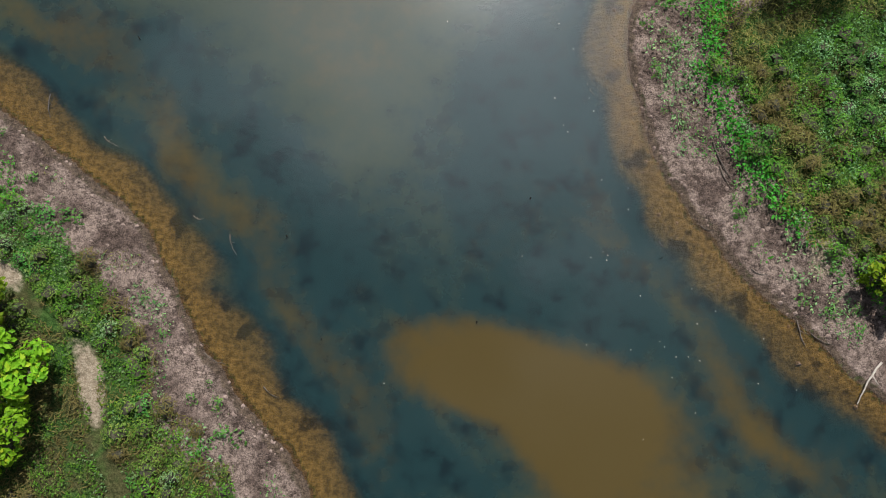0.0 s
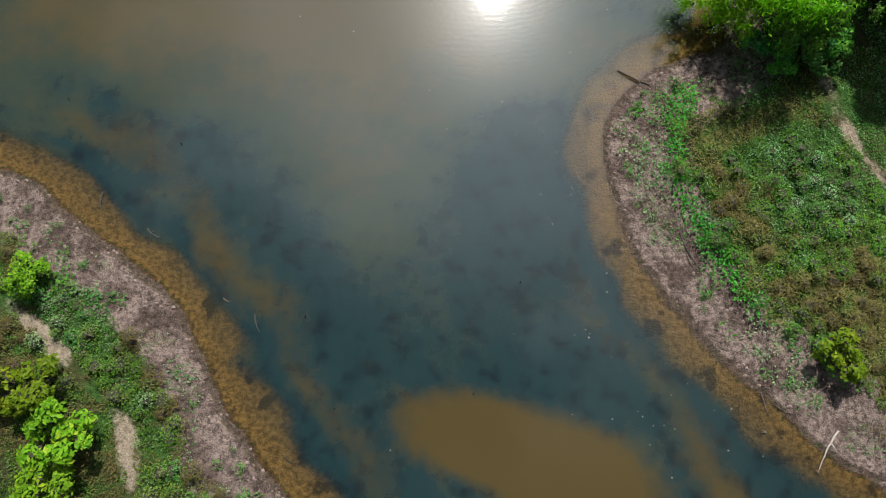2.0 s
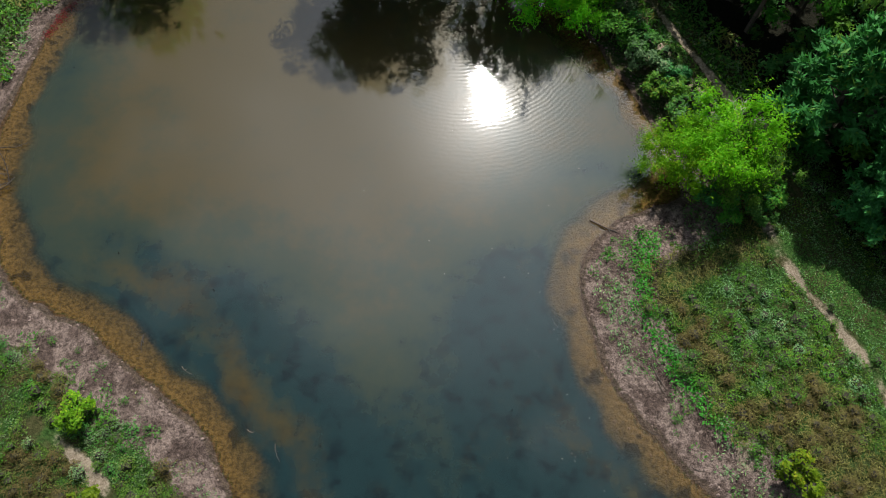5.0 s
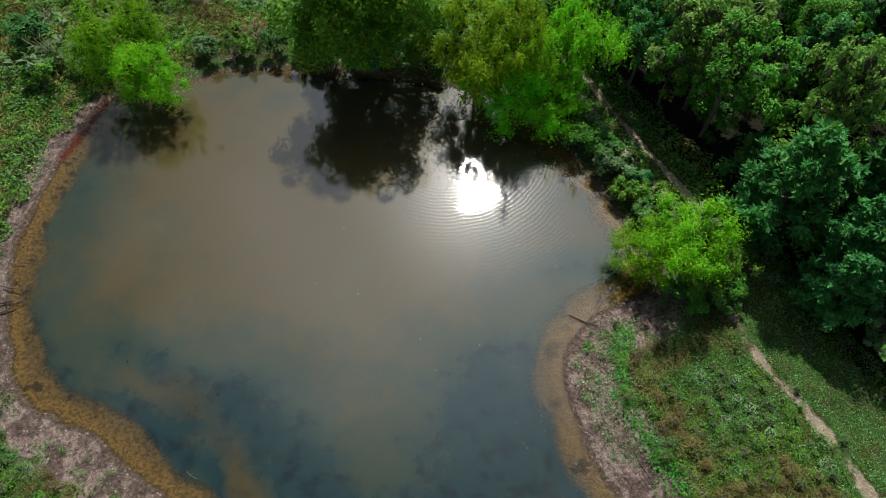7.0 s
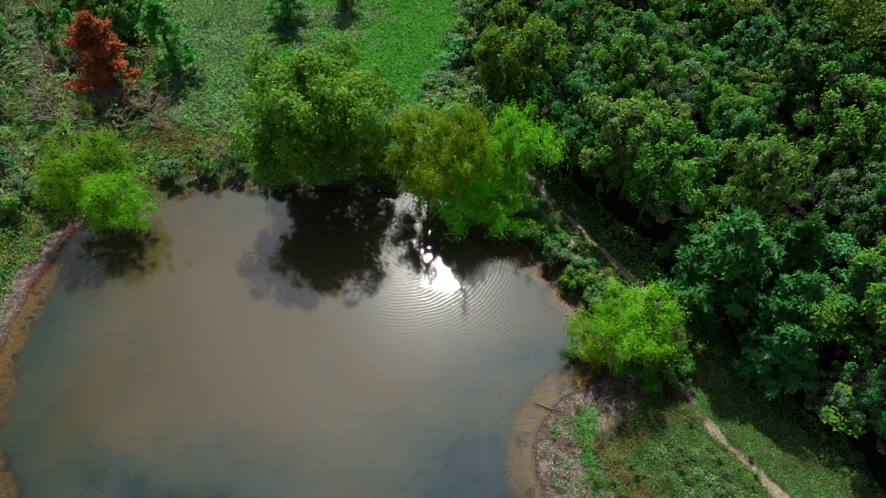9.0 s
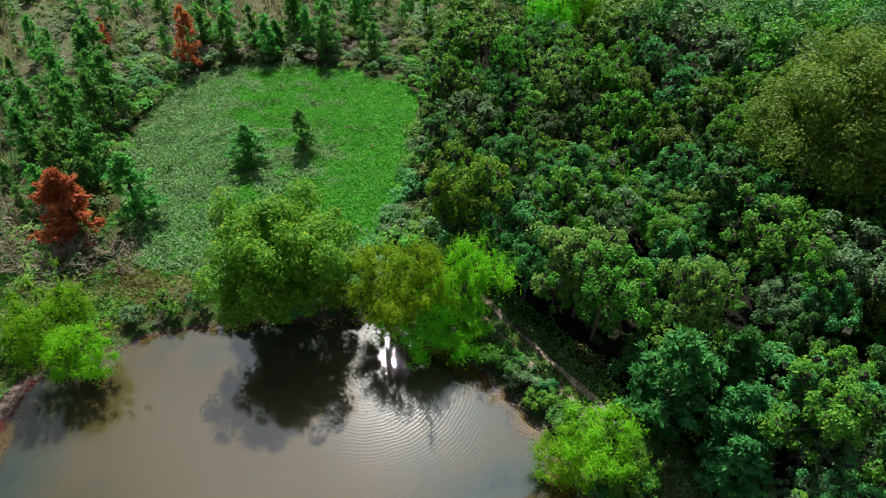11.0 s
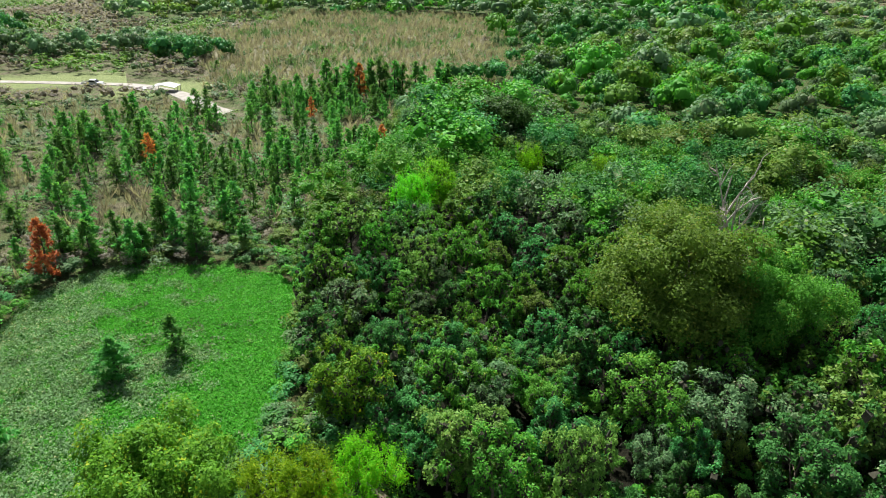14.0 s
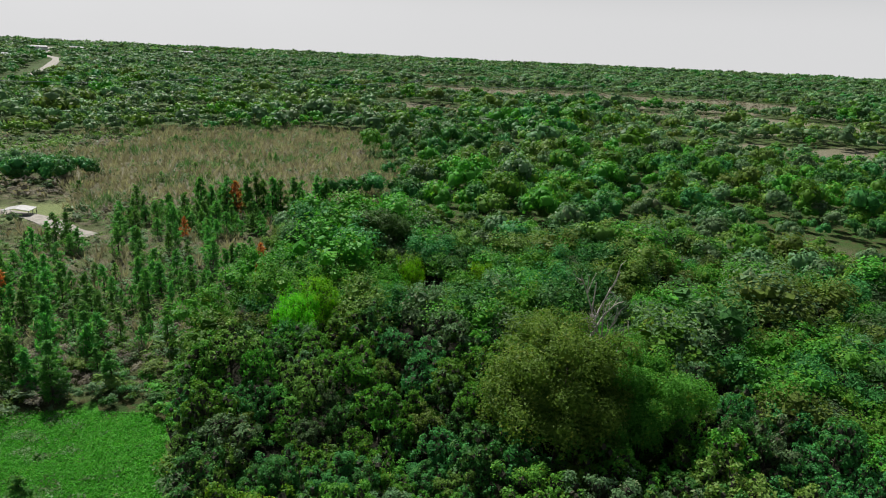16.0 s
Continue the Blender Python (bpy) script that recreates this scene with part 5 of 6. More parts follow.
def low_growth(name, x, y, height, per, wide, leaf, label, seed, narrow=0.3, spread=0.5, cat="weeds"):
    """Small plants: each a spray of leaves from one root."""
    if not len(x):
        return
    r = np.random.default_rng(seed)
    n = len(x)
    root = np.stack([x, y, land(x, y)], 1)
    a = r.uniform(0, 6.28, (n, per))
    el = r.uniform(0.25, 1.0, (n, per)) if spread < 0.7 else r.uniform(-0.1, 0.7, (n, per))
    d = np.stack([np.cos(a), np.sin(a), el * 1.4], 2)
    d /= np.linalg.norm(d, axis=2, keepdims=True)
    h = np.broadcast_to(height, n)[:, None, None] * r.uniform(0.6, 1.25, (n, per, 1))
    at = root[:, None] + d * h * (0.5 if spread < 0.7 else 0.8) * np.array([spread * 1.6, spread * 1.6, 1.0]) + (np.array([0, 0, 1.0]) * h * r.uniform(0, 0.5, (n, per, 1)) if spread >= 0.7 else 0)
    nrm = unit(np.cross(d.reshape(-1, 3), r.normal(size=(n * per, 3))) + np.array([0, 0, 0.9 if spread >= 0.7 else 0.4]))
    size = h.reshape(-1) * wide
    v, f = kites(at.reshape(-1, 3), nrm, size, size * narrow, r, 0.15, d.reshape(-1, 3), True)
    tagged(new(name, mesh_from(name, v, f, LEAF[leaf])), label, cat, kind="stuff")


def carpet(name, box, density, where, height, tone, kinds, size, seed, category="weeds"):
    """A dense cover of small leaves over part of the ground. kinds: leaf, share up to, narrowness, size factor, label."""
    r = np.random.default_rng(seed)
    x0, x1, y0, y1 = box
    n = int((x1 - x0) * (y1 - y0) * density)
    x, y = r.uniform(x0, x1, n), r.uniform(y0, y1, n)
    s = shore(x, y)
    m = where(x, y, s)
    x, y, s = x[m], y[m], s[m]
    h, v, lo = height(x, y), tone(x, y, s) + 0.22 * (r.random(len(x)) - 0.5), -9.0
    z = land(x, y, s) + h * r.random(len(x)) ** 0.7
    for k, (leaf, hi, narrow, scale, label) in enumerate(kinds):
        m = (v >= lo) & (v < hi)
        lo = hi
        q = m.sum()
        if not q:
            continue
        length = size * scale * r.uniform(0.6, 1.4, q)
        along = unit(r.normal(size=(q, 3)) + np.array([0, 0, 0.25 if narrow > 0.2 else 1.4]))
        vv, ff = kites(np.stack([x[m], y[m], z[m]], 1), unit(0.7 * r.normal(size=(q, 3)) + np.array([0, 0, 1.0])), length, length * narrow, r, 0.15, along)
        tagged(new(name, mesh_from(name, vv, ff, LEAF[leaf])), label, category, kind="stuff")


def bank_width(x, y):
    return (2.2 + 0.8 * step(x, 2, 8) + 0.5 * lumps(x, y, 2.5, 8)) * (1 - 0.55 * step(y, 17, 23) * step(-x, 15, 20))


def weedy(x, y, s):
    ok = (s > bank_width(x, y) + 0.5 * lumps(x, y, 0.6, 51)) & ~(wood(x, y) & (x - np.interp(y, EDGE_Y, EDGE_X) > 1.5))
    for trail, half in ((LEFT_TRAIL, 0.32), (BARE_TRAIL, 0.35)):
        ok &= line_distance(x, y, trail) > half + 0.25 * lumps(x, y, 0.5, 52)
    d = line_distance(x, y, TRACK)
    return ok & ~((np.abs(d - 0.70) < 0.36) & (y > 17))


def weed_height(x, y):
    low = step(line_distance(x, y, TRACK), 1.0, 2.4)
    return (0.04 + 0.06 * low) + 0.72 * low * np.clip(0.15 + 0.85 * lumps(x, y, 0.5, 53), 0, 1) * np.clip(0.65 + 0.5 * lumps(x, y, 2.2, 54), 0.1, 1.2)


def weed_tone(x, y, s):
    """0: lush green; 1: dry straw."""
    v = 0.54 + 0.20 * lumps(x, y, 1.3, 55) + 0.16 * lumps(x, y, 0.35, 56) + 0.12 * lumps(x, y, 4, 57)
    band = np.exp(-((s - bank_width(x, y) - 1.6) / 1.1) ** 2)
    return v + 0.04 + 0.10 * step(-x, 5, 7) + 0.30 * band * step(x, 2, 8) - 0.12 * step(s, 7, 10) - 0.12 * (1 - step(line_distance(x, y, TRACK), 1.5, 2.5)) - 0.16 * step(y, 19, 23) * step(x, 4, 8)


BANK_KINDS = (("weed", 0.40, 0.5, 1.0, "green weeds and grass on the banks"), ("pale", 0.50, 0.5, 0.95, "pale grey-green weeds on the banks"), ("green", 0.64, 0.5, 1.0, "dark green weeds on the banks"),
              ("olive", 0.74, 0.4, 1.0, "olive-brown weeds on the banks"), ("straw", 9.0, 0.13, 2.2, "dry yellow-brown grass on the banks"))


def ground_cover():
    carpet("weeds", (8, 27, -6, 21), 230, weedy, weed_height, weed_tone, BANK_KINDS, 0.105, 310)
    carpet("weeds", (-26, -6, -8, 18), 230, weedy, weed_height, weed_tone, BANK_KINDS, 0.105, 311)
    carpet("weeds", (-34, 20, 18, 46), 75, lambda x, y, s: weedy(x, y, s) & ~inside(x, y, MEADOW), lambda x, y: 1.5 * weed_height(x, y), weed_tone, BANK_KINDS, 0.24, 312)
    carpet("weeds", (-40, -8, 39, 60), 60, lambda x, y, s: (s > 3) & ~inside(x, y, MEADOW) & (lumps(x, y, 1.0, 66) > -0.5), lambda x, y: 0.15 + 0.5 * np.clip(lumps(x, y, 0.8, 67), 0, 1), lambda x, y, s: 0.66 + 0.22 * lumps(x, y, 1.6, 68), BANK_KINDS, 0.26, 315)
    carpet("grass", (-21, 16, 43, 87), 70, lambda x, y, s: inside(x, y, MEADOW), lambda x, y: 0.12 + 0.22 * np.clip(0.5 + 0.5 * lumps(x, y, 0.9, 58), 0, 1) * (1 + step(-x, -2, 6)),
           lambda x, y, s: 0.5 + 0.18 * lumps(x, y, 0.9, 59) + 0.16 * lumps(x, y, 4, 60) - 0.026 * (x + 1), (("grass", 0.58, 0.4, 1.0, "bright green meadow grass"), ("pale", 9.0, 0.5, 1.0, "pale leafy weeds standing in the meadow")), 0.27, 313, "grass")
    carpet("weeds", (-21, 15, 43, 87), 22, lambda x, y, s: inside(x, y, MEADOW) & (lumps(x, y, 0.8, 84) + 0.7 * lumps(x, y, 4, 85) - 0.05 * (x + 6) > 0.25), lambda x, y: 0.2 + 0.45 * np.clip(lumps(x, y, 0.7, 86), 0, 1),
           lambda x, y, s: 0.5 + 0.3 * lumps(x, y, 1.4, 87), (("pale", 0.62, 0.5, 1.0, "pale tall weeds in clumps over the meadow"), ("weed", 9.0, 0.5, 1.0, "dark green weeds in clumps over the meadow")), 0.36, 316)
    carpet("weeds", (-28, 22, -8, 24), 70, lambda x, y, s: (s > 0.7) & (s < bank_width(x, y) + 0.4) & (lumps(x, y, 0.7, 61) + 0.5 * lumps(x, y, 2.5, 62) > 0.15), lambda x, y: 0.05 + 0.12 * np.clip(lumps(x, y, 0.4, 63), 0, 1),
           lambda x, y, s: 0.45 + 0.2 * lumps(x, y, 0.8, 64), (("weed", 0.42, 0.5, 1.0, "low green weeds on the dry mud"), ("pale", 0.6, 0.5, 1.0, "low pale weeds on the dry mud"), ("straw", 9.0, 0.15, 1.8, "dead straw litter on the dry mud")), 0.10, 314)
    x, y, r = spread_points(-34, 34, -12, 46, 0.31, 301)
    s = shore(x, y)
    width = bank_width(x, y)
    patch, pick_one = lumps(x, y, 1.6, 22), r.random(len(x))
    dry = (s > 0.9) & (s <= width + 0.3) & (patch > 0.35) & (pick_one < 0.55)
    low_growth("weeds", x[dry], y[dry], 0.20, 8, 0.7, "pale", "scattered low weeds on the dry mud", 321, 0.5, 0.75)
    dry = (s > 1.1) & (s <= width + 0.8) & (lumps(x, y, 0.9, 24) > 0.55) & (pick_one < 0.8)
    low_growth("weeds", x[dry], y[dry], 0.24, 11, 0.5, "fresh", "leafy green weeds on the dry mud", 322, 0.55, 0.8)
    row = spline(np.array([(11.6, 14.6), (11.2, 13.2), (10.9, 11.5), (11.1, 9.3), (11.9, 7.8), (13.0, 6.1), (13.8, 4.6), (14.6, 3.7)]), 4, False)
    x, y, r = spread_points(9, 17, 2, 16, 0.24, 303)
    m = (line_distance(x, y, row) < 0.32 + 0.28 * lumps(x, y, 0.9, 25)) | (np.hypot(x - 11.3, y - 13.2) < 0.5) | (np.hypot(x - 11.0, y - 10.8) < 0.62)
    low_growth("weeds", x[m], y[m], 0.28, 12, 0.5, "fresh", "row of bright green broad-leaved weeds on the bank", 323, 0.62, 0.85)
    u, q = np.linspace(0, 1, 190), np.random.default_rng(88)
    low_growth("weeds", -22.7 - 1.9 * u + q.normal(0, 0.16, 190), 35.0 - 5.6 * u + q.normal(0, 0.2, 190), 0.13, 7, 0.75, "red", "strip of red weeds along the water's edge", 324, 0.4, 0.75)


ground_cover()


def weed_mounds():
    """Small leafy clumps on the dry mud."""
    x, y, r = spread_points(-34, 34, -12, 46, 0.58, 331)
    s = shore(x, y)
    m = (s > 0.7) & (s < 3.2) & (lumps(x, y, 1.3, 34) > 0.1) & (r.random(len(x)) < 0.4)
    joined("weed_mounds", np.stack([x[m], y[m], land(x[m], y[m])], 1), r.uniform(0.12, 0.3, m.sum()), r.uniform(0.15, 0.38, m.sum()), 26, 0.42, LEAF["weed"], "small green weed clumps on the dry mud", 338, 1.0, 0.5, 0.0)


weed_mounds()


def bank_clumps():
    """Knee-high clumps of weeds on the banks, with gaps between them."""
    for x0, x1, y0, y1, seed in ((8, 27, -7, 22, 341), (-27, -6, -9, 19, 342)):
        x, y, r = spread_points(x0, x1, y0, y1, 0.66, seed)
        s = shore(x, y)
        m = weedy(x, y, s) & (line_distance(x, y, TRACK) > 1.7) & (lumps(x, y, 1.8, 77) + 0.7 * (r.random(len(x)) - 0.5) > -0.35)
        x, y, s = x[m], y[m], s[m]
        tone = weed_tone(x, y, s) + 0.35 * (r.random(len(x)) - 0.5)
        lo = -9.0
        for leaf, hi, narrow, label in (("weed", 0.44, 0.5, "green weed clumps on the banks"), ("pale", 0.49, 0.5, "pale grey-green weed clumps on the banks"), ("green", 0.62, 0.5, "dark green weed clumps on the banks"),
                                        ("olive", 0.78, 0.4, "olive weed clumps on the banks"), ("straw", 9.0, 0.16, "dry straw clumps on the banks")):
            q = (tone >= lo) & (tone < hi)
            lo = hi
            if q.any():
                joined("weed_clumps", np.stack([x[q], y[q], land(x[q], y[q]) - 0.05], 1), r.uniform(0.2, 0.7, q.sum()), r.uniform(0.25, 0.52, q.sum()), 120, 0.22 if leaf != "straw" else 0.5, LEAF[leaf], label, 343, 1.0, narrow, 0.55, True)


bank_clumps()


def clods():
    """Crumbled dry mud along the shore: little angular lumps."""
    x, y, r = spread_points(-28, 20, -8, 40, 0.22, 401)
    s = shore(x, y)
    m = ((s > 0.12) & (s < 0.9) & (r.random(len(x)) < 0.6)) | ((s >= 0.9) & (s < 3.2) & (r.random(len(x)) < 0.28)) | ((s > -1.2) & (s < -0.2) & (x > 5) & (r.random(len(x)) < 0.10))
    x, y = x[m], y[m]
    n = len(x)
    corner = np.array([(1, 0, 0), (0.3, 0.95, 0), (-0.8, 0.6, 0), (-0.85, -0.55, 0), (0.35, -0.95, 0), (0.15, 0.05, 0.75)])
    a = r.uniform(0, 6.28, n)
    size = 0.025 + 0.09 * r.random(n) ** 2.4
    c, q = np.cos(a)[:, None], np.sin(a)[:, None]
    px, py = corner[None, :, 0] * c - corner[None, :, 1] * q, corner[None, :, 0] * q + corner[None, :, 1] * c
    pts = np.stack([px, py, np.repeat(corner[None, :, 2], n, 0)], 2) * r.uniform(0.7, 1.3, (n, 6, 1)) * size[:, None, None]
    pts += np.stack([x, y, np.maximum(land(x, y), -0.02) - 0.01], 1)[:, None]
    tri = np.array([(0, 1, 5), (1, 2, 5), (2, 3, 5), (3, 4, 5), (4, 0, 5)])
    f = (np.arange(n)[:, None, None] * 6 + tri[None]).reshape(-1, 3)
    tagged(new("mud_clods", mesh_from("mud_clods", pts.reshape(-1, 3), f, CLOD)), "crumbled dry mud lumps along the shore", "mud", kind="stuff")


clods()

# ---- driftwood, stubs and small things on the water ----


def curved_stick(kind, start, end, radius, bend, mat, label, category="branch", group="", forks=1, seed=0):
    """One piece of driftwood: a crooked tapered limb with a few broken side shoots."""
    r = np.random.default_rng(seed)
    a, b = np.array(start, float), np.array(end, float)
    u = np.linspace(0, 1, 7)[:, None]
    side = unit(np.cross(b - a, [0, 0, 1.0]))
    size = np.linalg.norm(b - a)
    pts = a + (b - a) * u + side * bend * np.sin(u * np.pi) + r.normal(0, 0.012 * size, (7, 3)) * (u * (1 - u) * 4)
    runs = [(pts, radius * (1.0 - 0.6 * u[:, 0]))]
    for k in range(forks):
        p = pts[2 + (k * 2) % 4]
        d = unit(b - a) * 0.6 + side * (1 if k % 2 else -1) * 0.7 + np.array([0, 0, 0.35])
        runs.append((np.array([p, p + d * size * 0.10, p + d * size * r.uniform(0.16, 0.28)]), radius * np.array([0.5, 0.4, 0.2])))
    v, f = tubes(runs, 6)
    return tagged(new(kind, mesh_from(kind, v - a, f, mat, True)), label, category, group), a


def lay(made):
    ob, a = made
    ob.location = a
    return ob


lay(curved_stick("log", (8.75, 15.95, 0.05), (10.15, 15.15, 0.14), 0.065, 0.05, DARK_WOOD, "dark wet log lying from the point into the water", "log", forks=2, seed=1))
lay(curved_stick("branch", (16.45, -0.55, 0.30), (15.55, -2.05, 0.06), 0.045, 0.06, PALE_BARK, "bleached branch reaching from the bank into the water", forks=1, seed=2))
for k, (x0, y0, x1, y1, w) in enumerate(((13.6, 1.0, 14.0, -0.2, 0.03), (14.1, 0.5, 14.8, 0.1, 0.025), (12.0, 2.9, 12.6, 2.7, 0.025), (10.2, 4.6, 10.7, 4.4, 0.03), (-12.6, 8.0, -12.0, 7.6, 0.03), (-7.6, 4.2, -7.3, 3.4, 0.03),
                                        (-6.1, -1.4, -5.5, -1.8, 0.03), (-14.8, 9.7, -14.7, 8.7, 0.03), (-9.0, 4.9, -8.6, 4.8, 0.03), (10.8, 7.8, 11.4, 6.4, 0.035), (11.0, 8.0, 11.9, 6.8, 0.025), (-8.3, -0.2, -7.5, -0.6, 0.025), (6.1, 10.3, 6.5, 9.7, 0.025), (6.3, 9.5, 6.8, 9.7, 0.02), (5.9, 9.8, 6.1, 9.3, 0.02), (8.6, 4.0, 9.0, 3.6, 0.025), (11.0, 6.9, 11.5, 5.9, 0.03))):
    z = [max(float(land(np.array([p]), np.array([q]))[0]), -0.02) + w * 0.8 for p, q in ((x0, y0), (x1, y1))]
    lay(curved_stick("stick", (x0, y0, z[0]), (x1, y1, z[1]), w, 0.08, DARK_WOOD if k % 4 else BARK, "thin weathered stick washed up on the mud", group="sticks along the shore", seed=10 + k))
for k, (x0, y0, z0, x1, y1, z1, w) in enumerate(((-25.6, 18.2, 0.25, -23.9, 18.7, 0.12, 0.06), (-25.4, 19.4, 0.30, -23.8, 19.2, 0.15, 0.05), (-25.0, 17.6, 0.22, -23.6, 18.9, 0.30, 0.05), (-24.0, 18.7, 0.05, -24.4, 20.2, 1.1, 0.04), (-26.2, 19.0, 0.35, -24.2, 18.4, 0.40, 0.05),
                                                 (-25.2, 21.0, 0.15, -23.6, 21.4, 0.08, 0.03))):
    lay(curved_stick("dead_branch", (x0, y0, z0), (x1, y1, z1), w, 0.12, DARK_WOOD, "grey-brown dead branch in a heap at the shore", group="heap of dead branches", forks=2, seed=30 + k))
for k, (x, y) in enumerate(((3.7, 5.6), (-4.1, 0.3), (-5.5, 4.1), (1.6, 0.9), (8.6, 3.3), (-17.0, 14.2), (-11.6, 12.0))):
    lay(curved_stick("stub", (x, y, -0.6), (x + 0.05, y + 0.04, 0.12 + 0.02 * (k % 3)), 0.055, 0.01, DARK_WOOD, "dark broken stub standing out of the water", "stump", "stubs in the pond", 1, 50 + k))


def floating_leaves():
    r = np.random.default_rng(501)
    x, y = np.concatenate([r.uniform(-8, 12, 24), r.normal(7.0, 1.1, 22), r.normal(11, 2.5, 16)]), np.concatenate([r.uniform(-5, 24, 24), r.normal(9.0, 3.0, 22), r.normal(0.5, 1.5, 16)])
    m = shore(x, y) < -0.3
    x, y = x[m], y[m]
    v, f = kites(np.stack([x, y, np.full(len(x), 0.028)], 1), np.tile([0, 0, 1.0], (len(x), 1)) + r.normal(0, 0.08, (len(x), 3)), r.uniform(0.04, 0.08, len(x)), 0.04, r, 0.1)
    tagged(new("floating_leaves", mesh_from("floating_leaves", v, f, PALE_BARK)), "small pale leaves and flecks floating on the pond", "leaves", kind="stuff")


floating_leaves()

# ---- far yard: pickup truck, canopy, scrap; far buildings, poles and wires ----
PAINT = plain_material("paint_white", (0.42, 0.43, 0.44), (0.56, 0.57, 0.58), 0.35, 1.0, 0.02)
RUBBER = plain_material("rubber_black", (0.012, 0.012, 0.012), (0.03, 0.03, 0.03), 0.85, 6.0, 0.2)
DARK_GLASS = plain_material("glass_dark", (0.010, 0.013, 0.016), (0.022, 0.026, 0.03), 0.08, 2.0, 0.0)
ROOF_GREY = plain_material("roof_grey", (0.16, 0.165, 0.17), (0.26, 0.265, 0.27), 0.7, 1.5, 0.15)
TARP = plain_material("roof_white", (0.20, 0.20, 0.195), (0.33, 0.33, 0.32), 0.6, 1.5, 0.15)
SCRAP = plain_material("scrap_brown", (0.06, 0.05, 0.045), (0.24, 0.21, 0.19), 0.8, 3.0, 0.4)
STEEL = plain_material("steel_grey", (0.30, 0.30, 0.30), (0.45, 0.45, 0.45), 0.5, 2.0, 0.1, 0.7)


def solid(profile, width, mat, name, bevel=0.04):
    """A profile in x and z drawn out across y, with rounded edges."""
    bm = bmesh.new()
    lo = [bm.verts.new((x, -width / 2, z)) for x, z in profile]
    hi = [bm.verts.new((x, width / 2, z)) for x, z in profile]
    n = len(profile)
    bm.faces.new(lo)
    bm.faces.new(hi[::-1])
    for i in range(n):
        bm.faces.new((lo[i], hi[i], hi[(i + 1) % n], lo[(i + 1) % n]))
    bmesh.ops.recalc_face_normals(bm, faces=bm.faces)
    if bevel:
        bmesh.ops.bevel(bm, geom=list(bm.edges), offset=bevel, segments=2, affect="EDGES", profile=0.6)
    me = bpy.data.meshes.new(name)
    bm.to_mesh(me)
    bm.free()
    me.materials.append(mat)
    return me


def ring_mesh(name, radius, width, mat, sides=20):
    bm = bmesh.new()
    bmesh.ops.create_cone(bm, cap_ends=True, segments=sides, radius1=radius, radius2=radius, depth=width, matrix=Matrix.Rotation(radians(90), 4, "X"))
    bmesh.ops.bevel(bm, geom=[e for e in bm.edges if len(e.link_faces) == 2 and abs(e.calc_face_angle(0)) > 1], offset=width * 0.2, segments=2, affect="EDGES")
    me = bpy.data.meshes.new(name)
    bm.to_mesh(me)
    bm.free()
    me.materials.append(mat)
    return me


def pickup():
    z = float(land(np.array([-10.0]), np.array([206.0]))[0])
    root = tagged(new("pickup_truck"), "white pickup truck parked on the gravel drive", "truck")
    part("body", solid([(-2.9, 0.55), (2.75, 0.5), (2.9, 0.75), (2.8, 1.08), (1.55, 1.18), (-0.75, 1.18), (-0.75, 1.12), (-2.9, 1.12)], 1.95, PAINT, "truck_body", 0.07), root)
    part("cab", solid([(1.6, 1.16), (0.85, 1.82), (-0.55, 1.86), (-0.85, 1.16)], 1.75, PAINT, "truck_cab", 0.09), root)
    for y in (-0.885, 0.885):
        part("side_window", solid([(1.25, 1.22), (0.78, 1.72), (-0.48, 1.75), (-0.66, 1.22)], 0.03, DARK_GLASS, "truck_window", 0.0), root, "dark tinted glass").location = (0, y, 0)
    part("windscreen", solid([(1.64, 1.20), (0.93, 1.82), (0.90, 1.80), (1.60, 1.17)], 1.5, DARK_GLASS, "truck_screen", 0.0), root, "dark glass").location = (0.02, 0, 0.01)
    part("bed_floor", solid([(-2.75, 1.125), (-1.0, 1.125), (-1.0, 1.14), (-2.75, 1.14)], 1.6, RUBBER, "truck_bed", 0.0), root, "black bed liner")
    part("bumper", solid([(2.85, 0.5), (3.0, 0.5), (3.0, 0.72), (2.85, 0.72)], 1.8, STEEL, "truck_bumper", 0.03), root, "grey steel bumper")
    tyre, rim = ring_mesh("tyre", 0.40, 0.26, RUBBER), ring_mesh("rim", 0.23, 0.28, STEEL)
    for x in (-1.85, 1.9):
        for y in (-0.88, 0.88):
            w = part("wheel", tyre, root, "black tyre")
            w.location = (x, y, 0.40)
            part("rim", rim, w, "grey steel rim")
    root.matrix_basis = pose(-10.0, 205.9, z, 0, 0, -26)


pickup()


def canopy():
    z = float(land(np.array([8.0]), np.array([193.0]))[0])
    root = tagged(new("canopy_shed"), "white-roofed open canopy shed on the gravel yard", "shed")
    part("roof", solid([(-3.4, 1.5), (0, 2.1), (3.4, 1.5), (3.4, 1.42), (0, 2.0), (-3.4, 1.42)], 4.6, TARP, "canopy_roof", 0.0), root, "pale sheet roof")
    post = solid([(-0.07, -0.1), (0.07, -0.1), (0.07, 1.55), (-0.07, 1.55)], 0.14, STEEL, "canopy_post", 0.0)
    for x in (-3.2, 3.2):
        for y in (-2.1, 0.0, 2.1):
            part("post", post, root).location = (x, y, 0)
    root.matrix_basis = pose(8.6, 193.5, z, 0, 0, -28)


canopy()


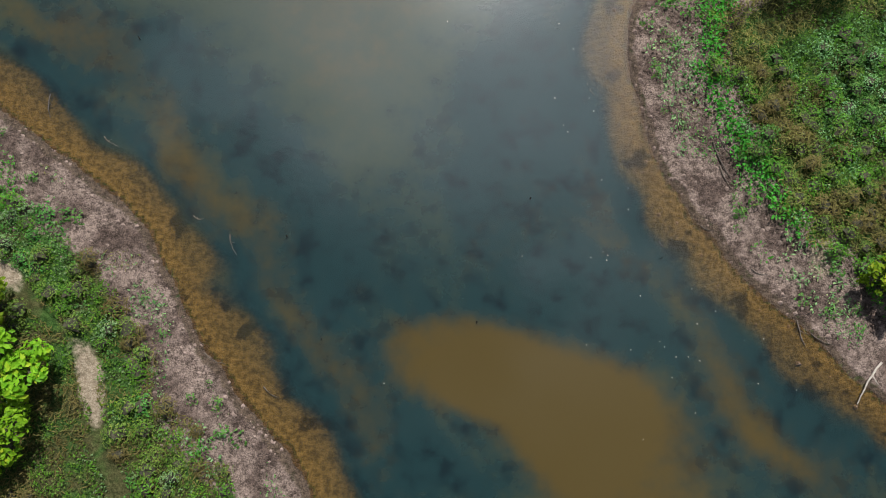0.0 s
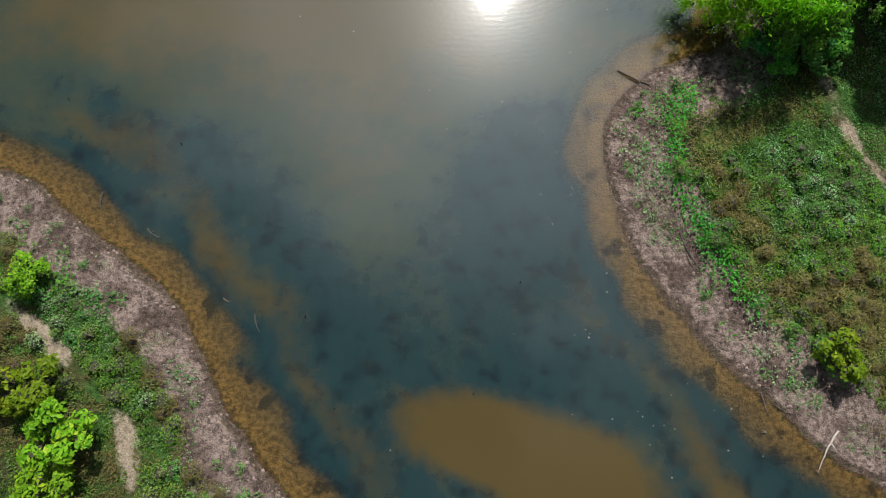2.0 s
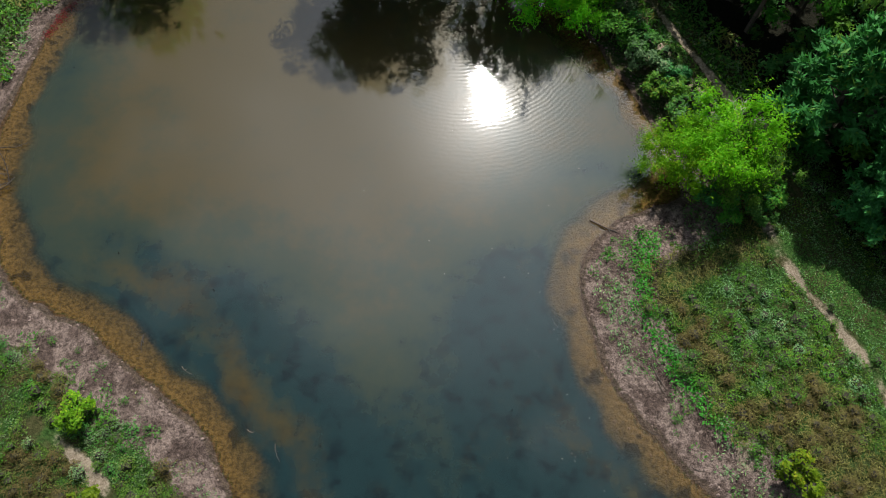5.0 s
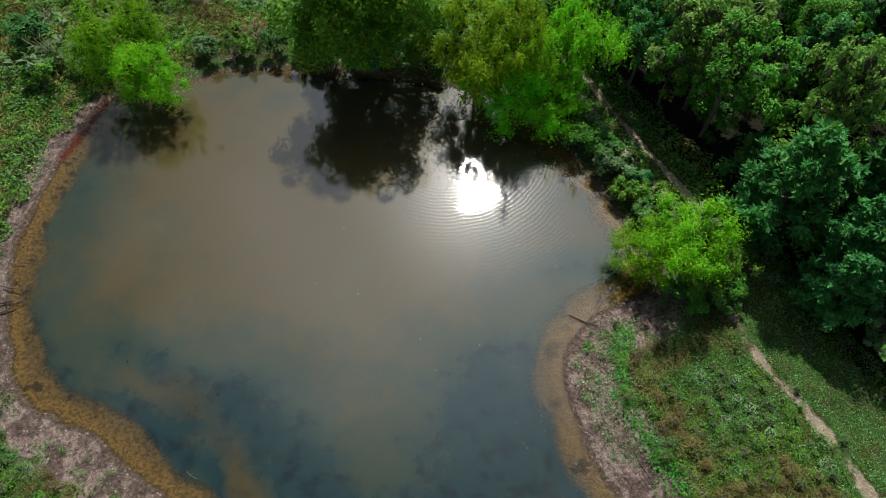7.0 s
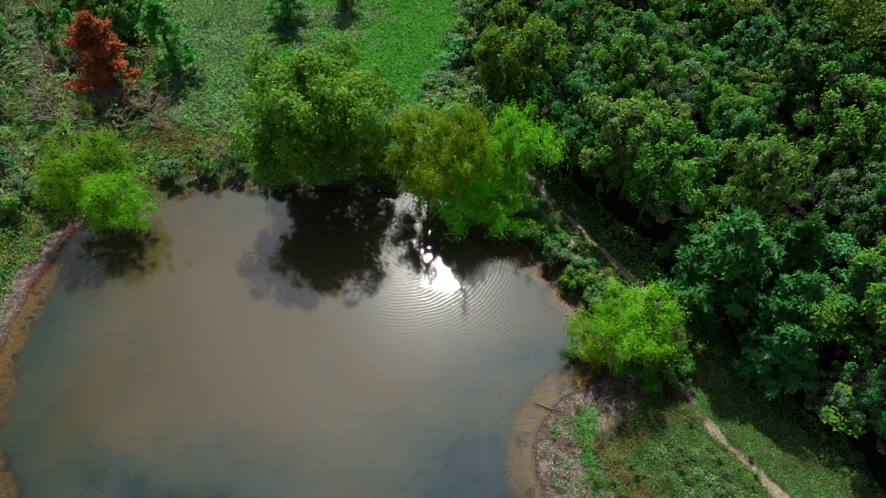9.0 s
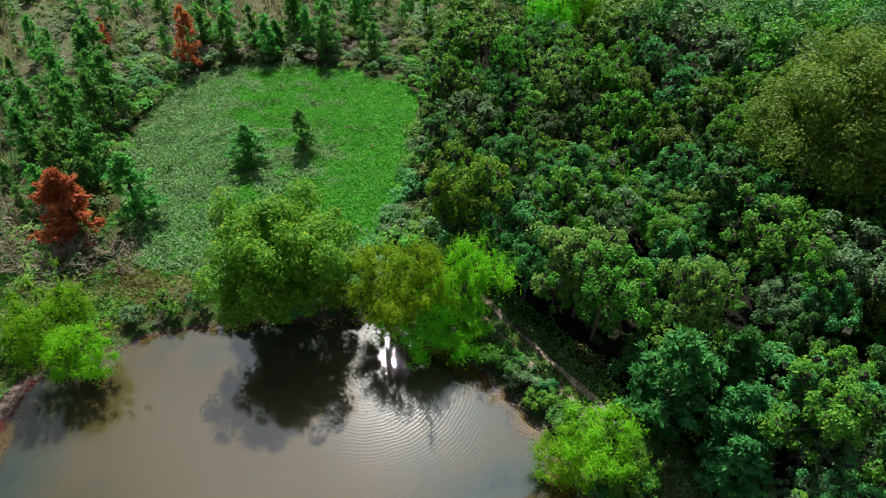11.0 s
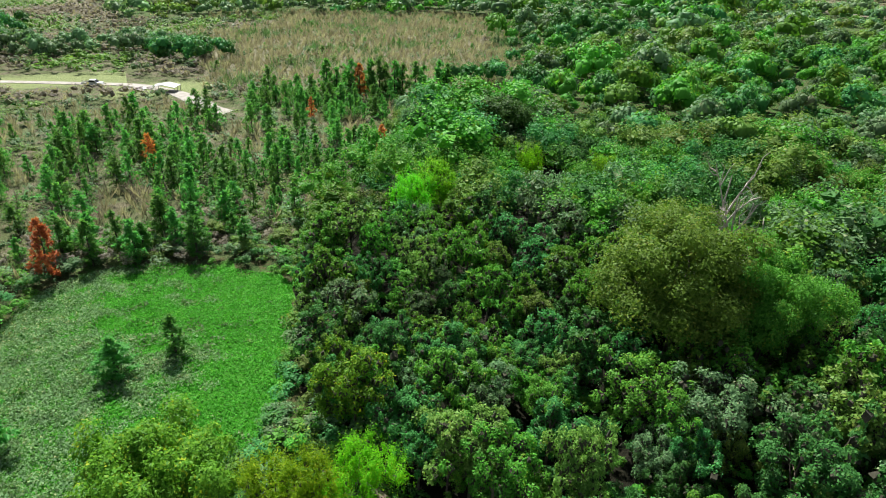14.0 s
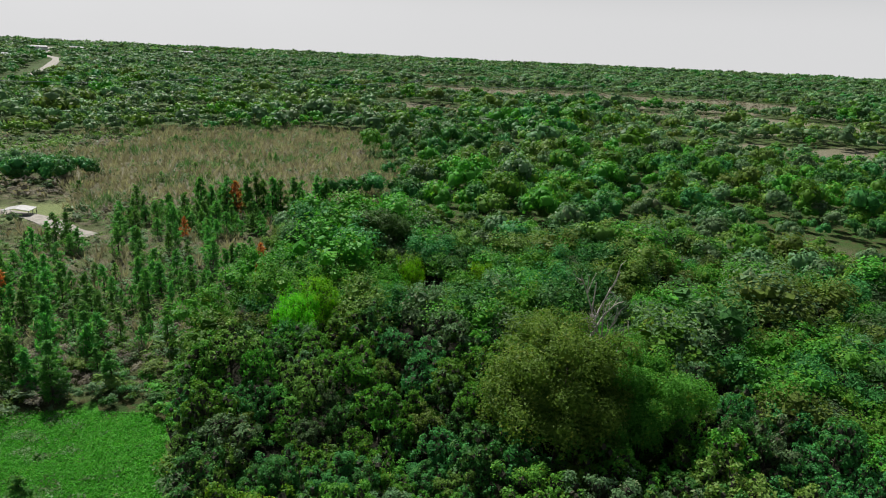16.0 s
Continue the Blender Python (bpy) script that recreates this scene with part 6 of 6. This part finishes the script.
def scrap():
    r = np.random.default_rng(601)
    for k in range(9):
        x, y = 2.4 + r.normal(0, 1.8), 197.5 + r.normal(0, 1.3)
        ob = tagged(new("scrap_board", solid([(-1.6, 0), (1.6, 0), (1.6, 0.14), (-1.6, 0.14)], 0.9, (SCRAP, TARP, SCRAP)[k % 3], "scrap_board", 0.02)),
                    ("weathered brown board" if k % 3 != 1 else "pale metal sheet") + " in a scrap heap on the yard", "scrap", "scrap heap")
        ob.matrix_basis = pose(x, y, float(land(np.array([x]), np.array([y]))[0]) + 0.16 * (k // 3) + 0.02, r.uniform(-6, 6), r.uniform(-6, 6), r.uniform(0, 180))


scrap()


def far_building(x, y, length, depth, height, turn):
    z = float(land(np.array([x]), np.array([y]), np.array([60.0]))[0])
    root = tagged(new("far_building"), "distant white metal building with a low gable roof", "building", "distant buildings")
    part("wall", solid([(-length / 2, -1), (length / 2, -1), (length / 2, height), (-length / 2, height)], depth, PAINT, "building_wall", 0.0), root)
    me = solid([(-depth / 2 - 0.5, height), (0, height + depth * 0.16), (depth / 2 + 0.5, height), (0, height + depth * 0.16 - 0.4)], length + 1, ROOF_GREY, "building_roof", 0.0)
    part("roof", me, root, "pale sheet roof").rotation_euler = (0, 0, radians(90))
    root.matrix_basis = pose(x, y, z, 0, 0, turn)


for x, y, length, depth, height, turn in ((215, 2350, 50, 22, 13, 10), (330, 2420, 40, 20, 12, -12), (640, 2300, 46, 20, 13, 0), (90, 1560, 26, 14, 10, 20)):
    far_building(x, y, length, depth, height, turn)


def power_line():
    stands = [(-40.0, 560.0), (190.0, 600.0), (420.0, 600.0), (660.0, 560.0), (900.0, 500.0)]
    tall = 20.0
    tops = []
    for x, y in stands:
        z = float(land(np.array([x]), np.array([y]), np.array([60.0]))[0])
        root = tagged(new("power_pole"), "tall grey two-legged power line pole above the trees", "pole", "power line poles")
        for off in (-2.2, 2.2):
            part("leg", mesh_from("pole_leg", *tubes([(np.array([(off, 0, -0.5), (off * 0.97, 0, tall * 0.5), (off * 0.94, 0, tall)]), np.array([0.26, 0.22, 0.17]))], 8), STEEL, True), root)
        part("crossarm", solid([(-4.2, tall - 2.0), (4.2, tall - 2.0), (4.2, tall - 1.6), (-4.2, tall - 1.6)], 0.3, STEEL, "crossarm", 0.0), root)
        root.matrix_basis = pose(x, y, z, 0, 0, 90)
        tops.append((x, y, z + tall - 2.0))
    for off in (-3.9, 0.0, 3.9):
        runs = []
        for a, b in zip(tops, tops[1:]):
            u = np.linspace(0, 1, 13)[:, None]
            p = np.array(a) * (1 - u) + np.array(b) * u + np.array([0, off, 0]) - np.array([0, 0, 5.0]) * 4 * u * (1 - u)
            runs.append((p, np.full(13, 0.07)))
        v, f = tubes(runs, 4)
        tagged(new("power_wire", mesh_from("power_wire", v, f, STEEL)), "thin grey power line wire sagging between poles", "wire", "power wires")


power_line()
